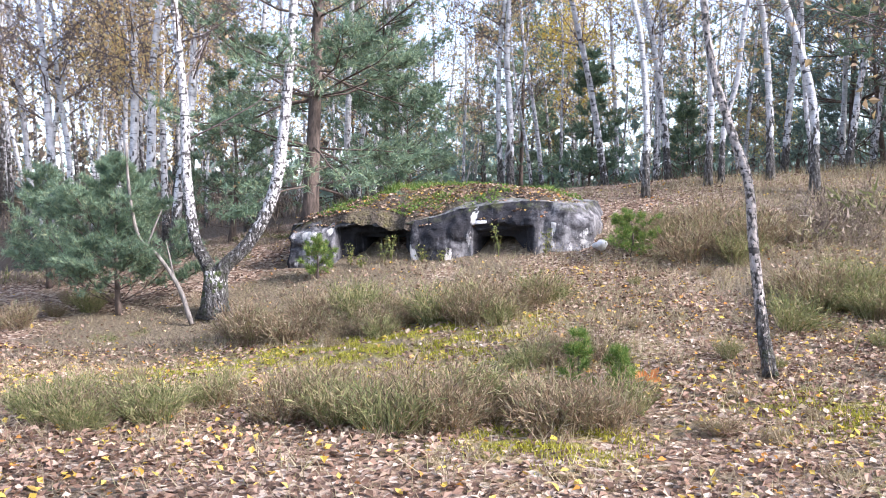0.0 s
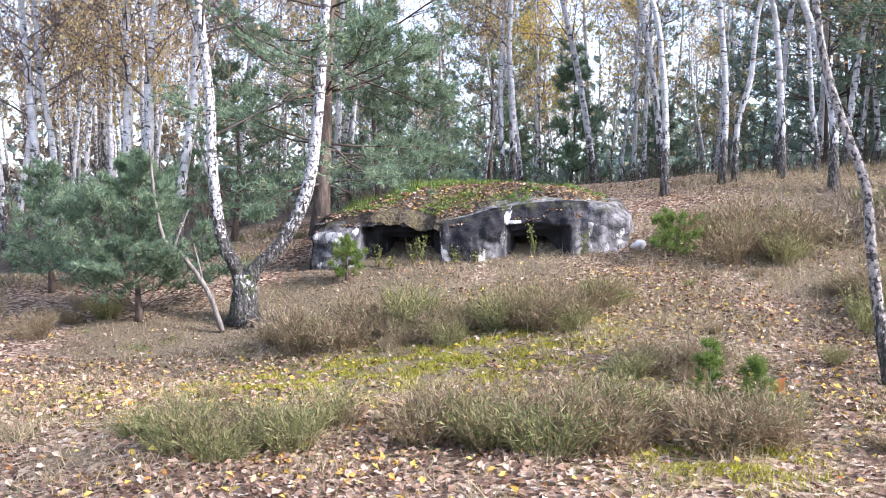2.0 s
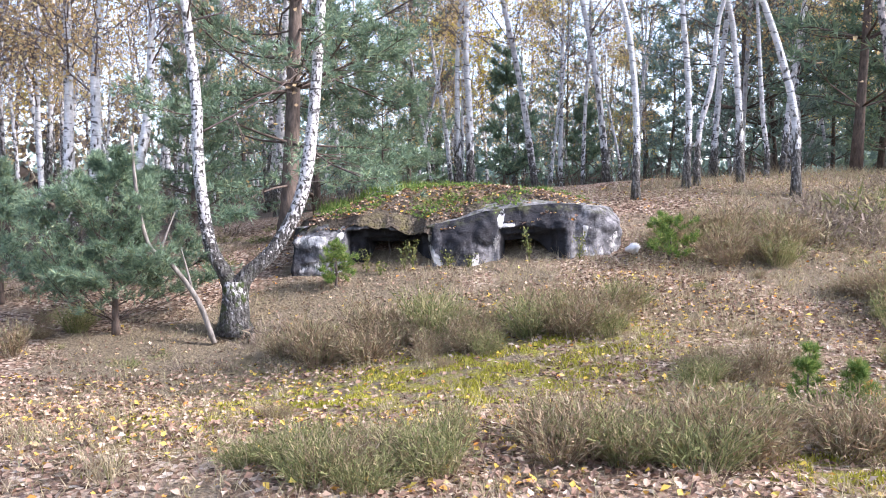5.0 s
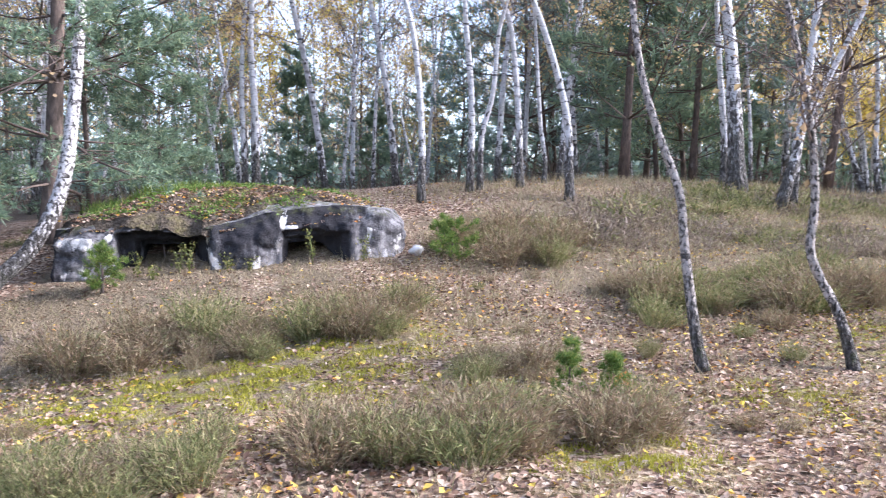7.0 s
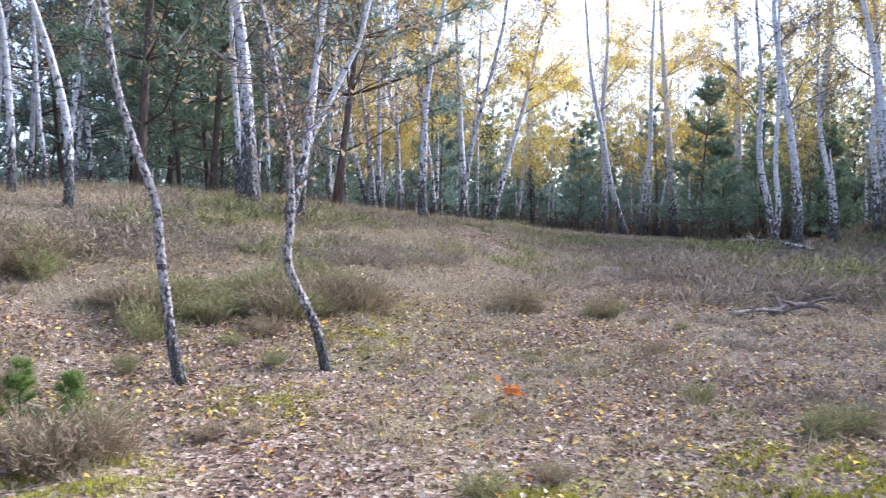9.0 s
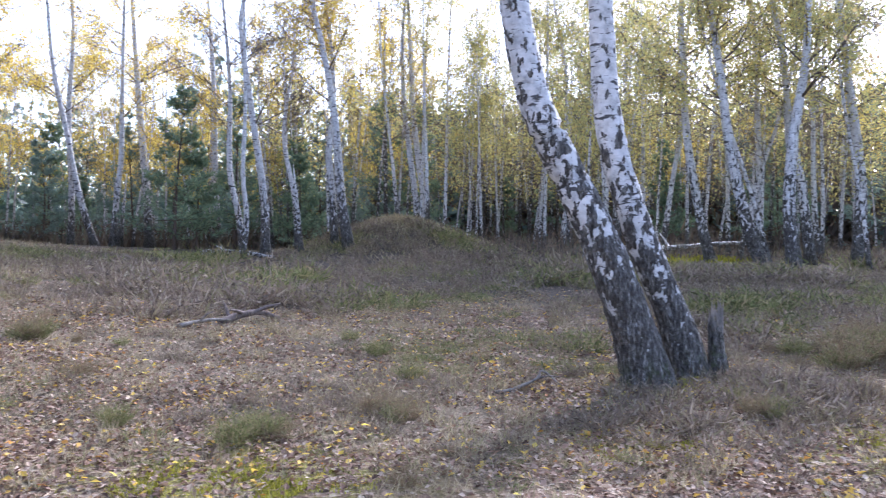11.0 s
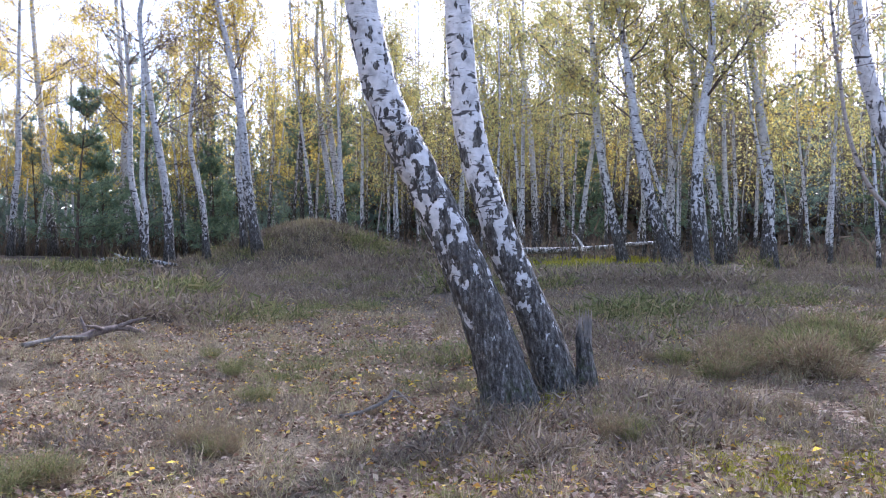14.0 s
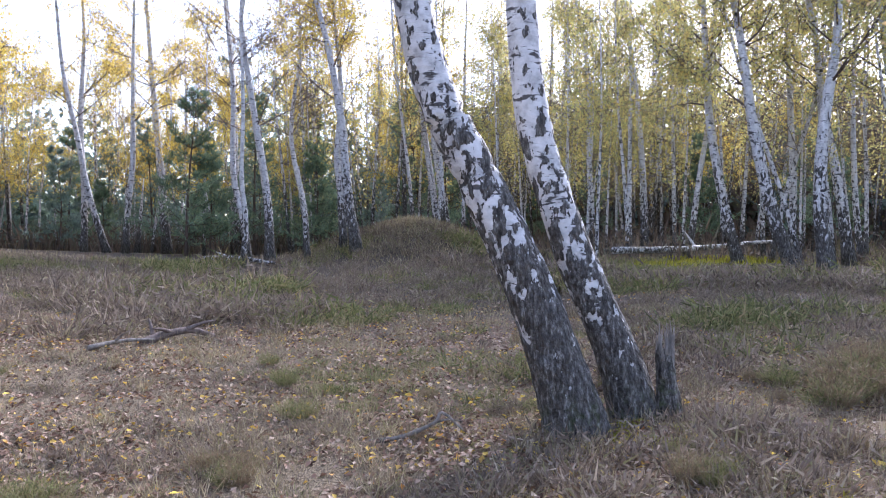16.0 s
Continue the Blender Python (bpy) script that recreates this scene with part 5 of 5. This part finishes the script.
    for p, g, stuff_mat, stuff_name, stuff_label, stuff_kind, big, flat in ROOF_LEAVES:
        soil = SOIL[0]
        tops = np.concatenate([soil[((q[:, None, :2] - soil[None, :, :2]) ** 2).sum(2).argmin(1), 2] for q in np.array_split(p, 40)])
        p[:, 2] = tops + 0.012 + 0.05 * rng.rand(len(p)) * (flat < 0.5)
        leaves(g, p, rng.uniform(0.5, 1.0, len(p)) * big, rng, flat)
        tagged(part(stuff_name, g, stuff_mat, smooth=False), stuff_label, stuff_kind, kind="stuff")


floor_cover()


# ---- dead wood and small things ----
def dead_branch(name, pts, r, label, category, forks=(), material=DEAD_WOOD):
    x, y = pts[0][:2]
    z = float(hill(x, y))
    root = empty_at(name, x, y, z)
    rng = np.random.RandomState(len(pts) * 7 + int(abs(x) * 10))
    o = np.array([x, y, z])
    w = [np.array([a, b, float(hill(a, b)) + c]) - o for a, b, c in pts]
    g = Geo()
    ln = smooth_line(w, 4)
    tube(g, ln, np.linspace(r, r * 0.45, len(ln)), 8, 0.1, rng, age=0.5, moss=0.2)
    part("stem", g, material, root)
    for i, (a, b, c) in enumerate(forks):
        g = Geo()
        s = ln[(i + 1) * len(ln) // (len(forks) + 2)]
        tube(g, smooth_line([s, s + np.array([a, b, c]) * 0.5 + [0, 0, 0.02], s + np.array([a, b, c])], 3), np.linspace(r * 0.55, r * 0.15, 7), 6)
        part("side_branch", g, material, root)
    return tagged(root, label, category)


dead_branch("fallen_branch", [(6.35, 1.45, 0.02), (6.32, 1.2, 0.05), (6.36, 0.95, 0.13), (6.38, 0.88, 0.2), (6.3, 0.72, 0.06)], 0.02, "crooked grey branch lying in dry grass", "branch", [(0.1, -0.25, 0.05), (-0.12, -0.2, 0.03)])
dead_branch("fallen_log", [(11.5, 3.95, 0.0), (11.75, 3.7, 0.08), (12.0, 3.4, 0.1), (12.1, 3.1, 0.0)], 0.07, "dark rotten log lying in the heather", "log", [(0.2, 0.1, 0.25), (-0.4, 0.2, 0.1), (0.1, -0.4, 0.12)], TWIG)
dead_branch("fallen_branch", [(10.9, 4.5, 0.04), (11.3, 4.15, 0.07), (11.5, 3.8, 0.05)], 0.035, "dark dead branch lying in the heather", "branch", [(-0.1, -0.2, 0.15)])
dead_branch("fallen_birch_trunk", [(22.6, -6.8, 0.45), (24.5, -10.2, 0.35), (26.3, -13.6, 0.5), (27.2, -15.6, 0.4)], 0.1, "long white fallen birch trunk behind the heath", "log", [(0.3, 0.2, 0.5)], BARK)
dead_branch("fallen_birch_trunk", [(28.2, 4.9, 0.15), (27.4, 3.8, 0.25), (26.7, 2.6, 0.15)], 0.1, "short white fallen birch trunk", "log", [(0.1, 0.4, 0.2)], BARK)
dead_branch("dead_sapling", [(-0.34, 14.74, 0.0), (-0.5, 14.82, 0.5), (-0.77, 14.93, 0.93), (-1.02, 15.03, 1.19), (-1.13, 15.09, 1.84), (-1.16, 15.14, 2.42)], 0.035, "thin dead bent sapling beside the forked birch", "sapling", [(-0.1, 0.1, 0.5), (0.2, 0.05, 0.5)])


def white_stone():
    g = Geo()
    rng = np.random.RandomState(3)
    a, b = np.meshgrid(np.linspace(0, math.pi, 9), np.linspace(0, 2 * math.pi, 14, endpoint=False), indexing="ij")
    r = 0.09 * (1 + 0.15 * np.sin(3 * a + b) + 0.06 * rng.normal(size=a.shape))
    v = np.stack([r * np.sin(a) * np.cos(b) * 1.2, r * np.sin(a) * np.sin(b), r * np.cos(a) * 0.8 + 0.05], -1).reshape(-1, 3)
    g.add(v, [(i * 14 + k, i * 14 + (k + 1) % 14, (i + 1) * 14 + (k + 1) % 14, (i + 1) * 14 + k) for i in range(8) for k in range(14)])
    m, nt, bs = base("white_stone", 0.8)
    nt.links.new(ramp(nt, fnoise(nt, coords(nt), 20, 4), [(0.3, (0.5, 0.48, 0.45)), (0.7, (0.8, 0.78, 0.75))]), bs.inputs["Base Color"])
    ob = part("stone", g, m)
    ob.matrix_world = pose(5.2, 13.95, float(hill(5.2, 13.95)) + 0.03)
    tagged(ob, "pale broken stone beside the bunker corner", "stone")


white_stone()


def weed(x, y, h, seed):
    """A leafy green stalk."""
    rng = np.random.RandomState(seed)
    z = float(hill(x, y)) - 0.02
    root = empty_at("weed", x, y, z)
    for i in range(3):
        g = Geo()
        a, l = rng.uniform(0, 6.28), rng.uniform(0.7, 1.0) * h
        pts = smooth_line([(0, 0, 0), (0.02 * math.cos(a), 0.02 * math.sin(a), l * 0.5), (0.08 * math.cos(a), 0.08 * math.sin(a), l)], 3)
        tube(g, pts, np.linspace(0.006, 0.002, len(pts)), 5)
        part("stalk", g, WEED, root)
        g = Geo()
        c = np.repeat(pts[2:], 4, 0) + rng.normal(0, 0.03, (4 * (len(pts) - 2), 3))
        leaves(g, c, rng.uniform(0.022, 0.045, len(c)), rng, 0.3)
        part("foliage", g, WEED, root, smooth=False)
    return tagged(root, "yellow-green leafy weed growing before the embrasure", "weed", "weeds before the bunker")


WEED = foliage("weed_leaves", [(0, (0.09, 0.11, 0.035)), (0.6, (0.18, 0.2, 0.06)), (1, (0.34, 0.3, 0.1))], 0.3)
for i, (wu, wd, wh) in enumerate([(0.78, 0.1, 0.38), (1.3, 0.08, 0.42), (1.42, 0.12, 0.46), (0.98, 0.2, 0.25), (3.02, 0.08, 0.46), (1.9, 0.15, 0.25), (2.2, 0.12, 0.2), (3.7, 0.12, 0.36)]):
    q = BL + BU * (wu + BX) + BN * wd
    weed(q[0], q[1], wh, 700 + i)


def oak_seedling(x, y, seed, n, label):
    rng = np.random.RandomState(seed)
    z = float(hill(x, y))
    root = empty_at("oak_seedling", x, y, z - 0.01)
    g = Geo()
    tube(g, smooth_line([(0, 0, 0), (0.01, 0.0, 0.07), (0.0, 0.02, 0.16)], 3), np.linspace(0.006, 0.003, 7), 5)
    part("stem", g, TWIG, root)
    for _ in range(n):
        g = Geo()
        leaves(g, rng.normal(0, 0.05, (1, 3)) + [0, 0, 0.12], 0.1, rng, 0.5)
        part("leaf", g, ORANGE, root, smooth=False)
    return tagged(root, label, "seedling")


ORANGE = foliage("orange_leaf", [(0, (0.5, 0.16, 0.05)), (1, (0.6, 0.26, 0.08))], 0.3, 0.6)
oak_seedling(3.3, 8.9, 61, 9, "small oak seedling with orange autumn leaves")
oak_seedling(5.1, 6.1, 62, 9, "low oak seedling with reddish orange leaves")
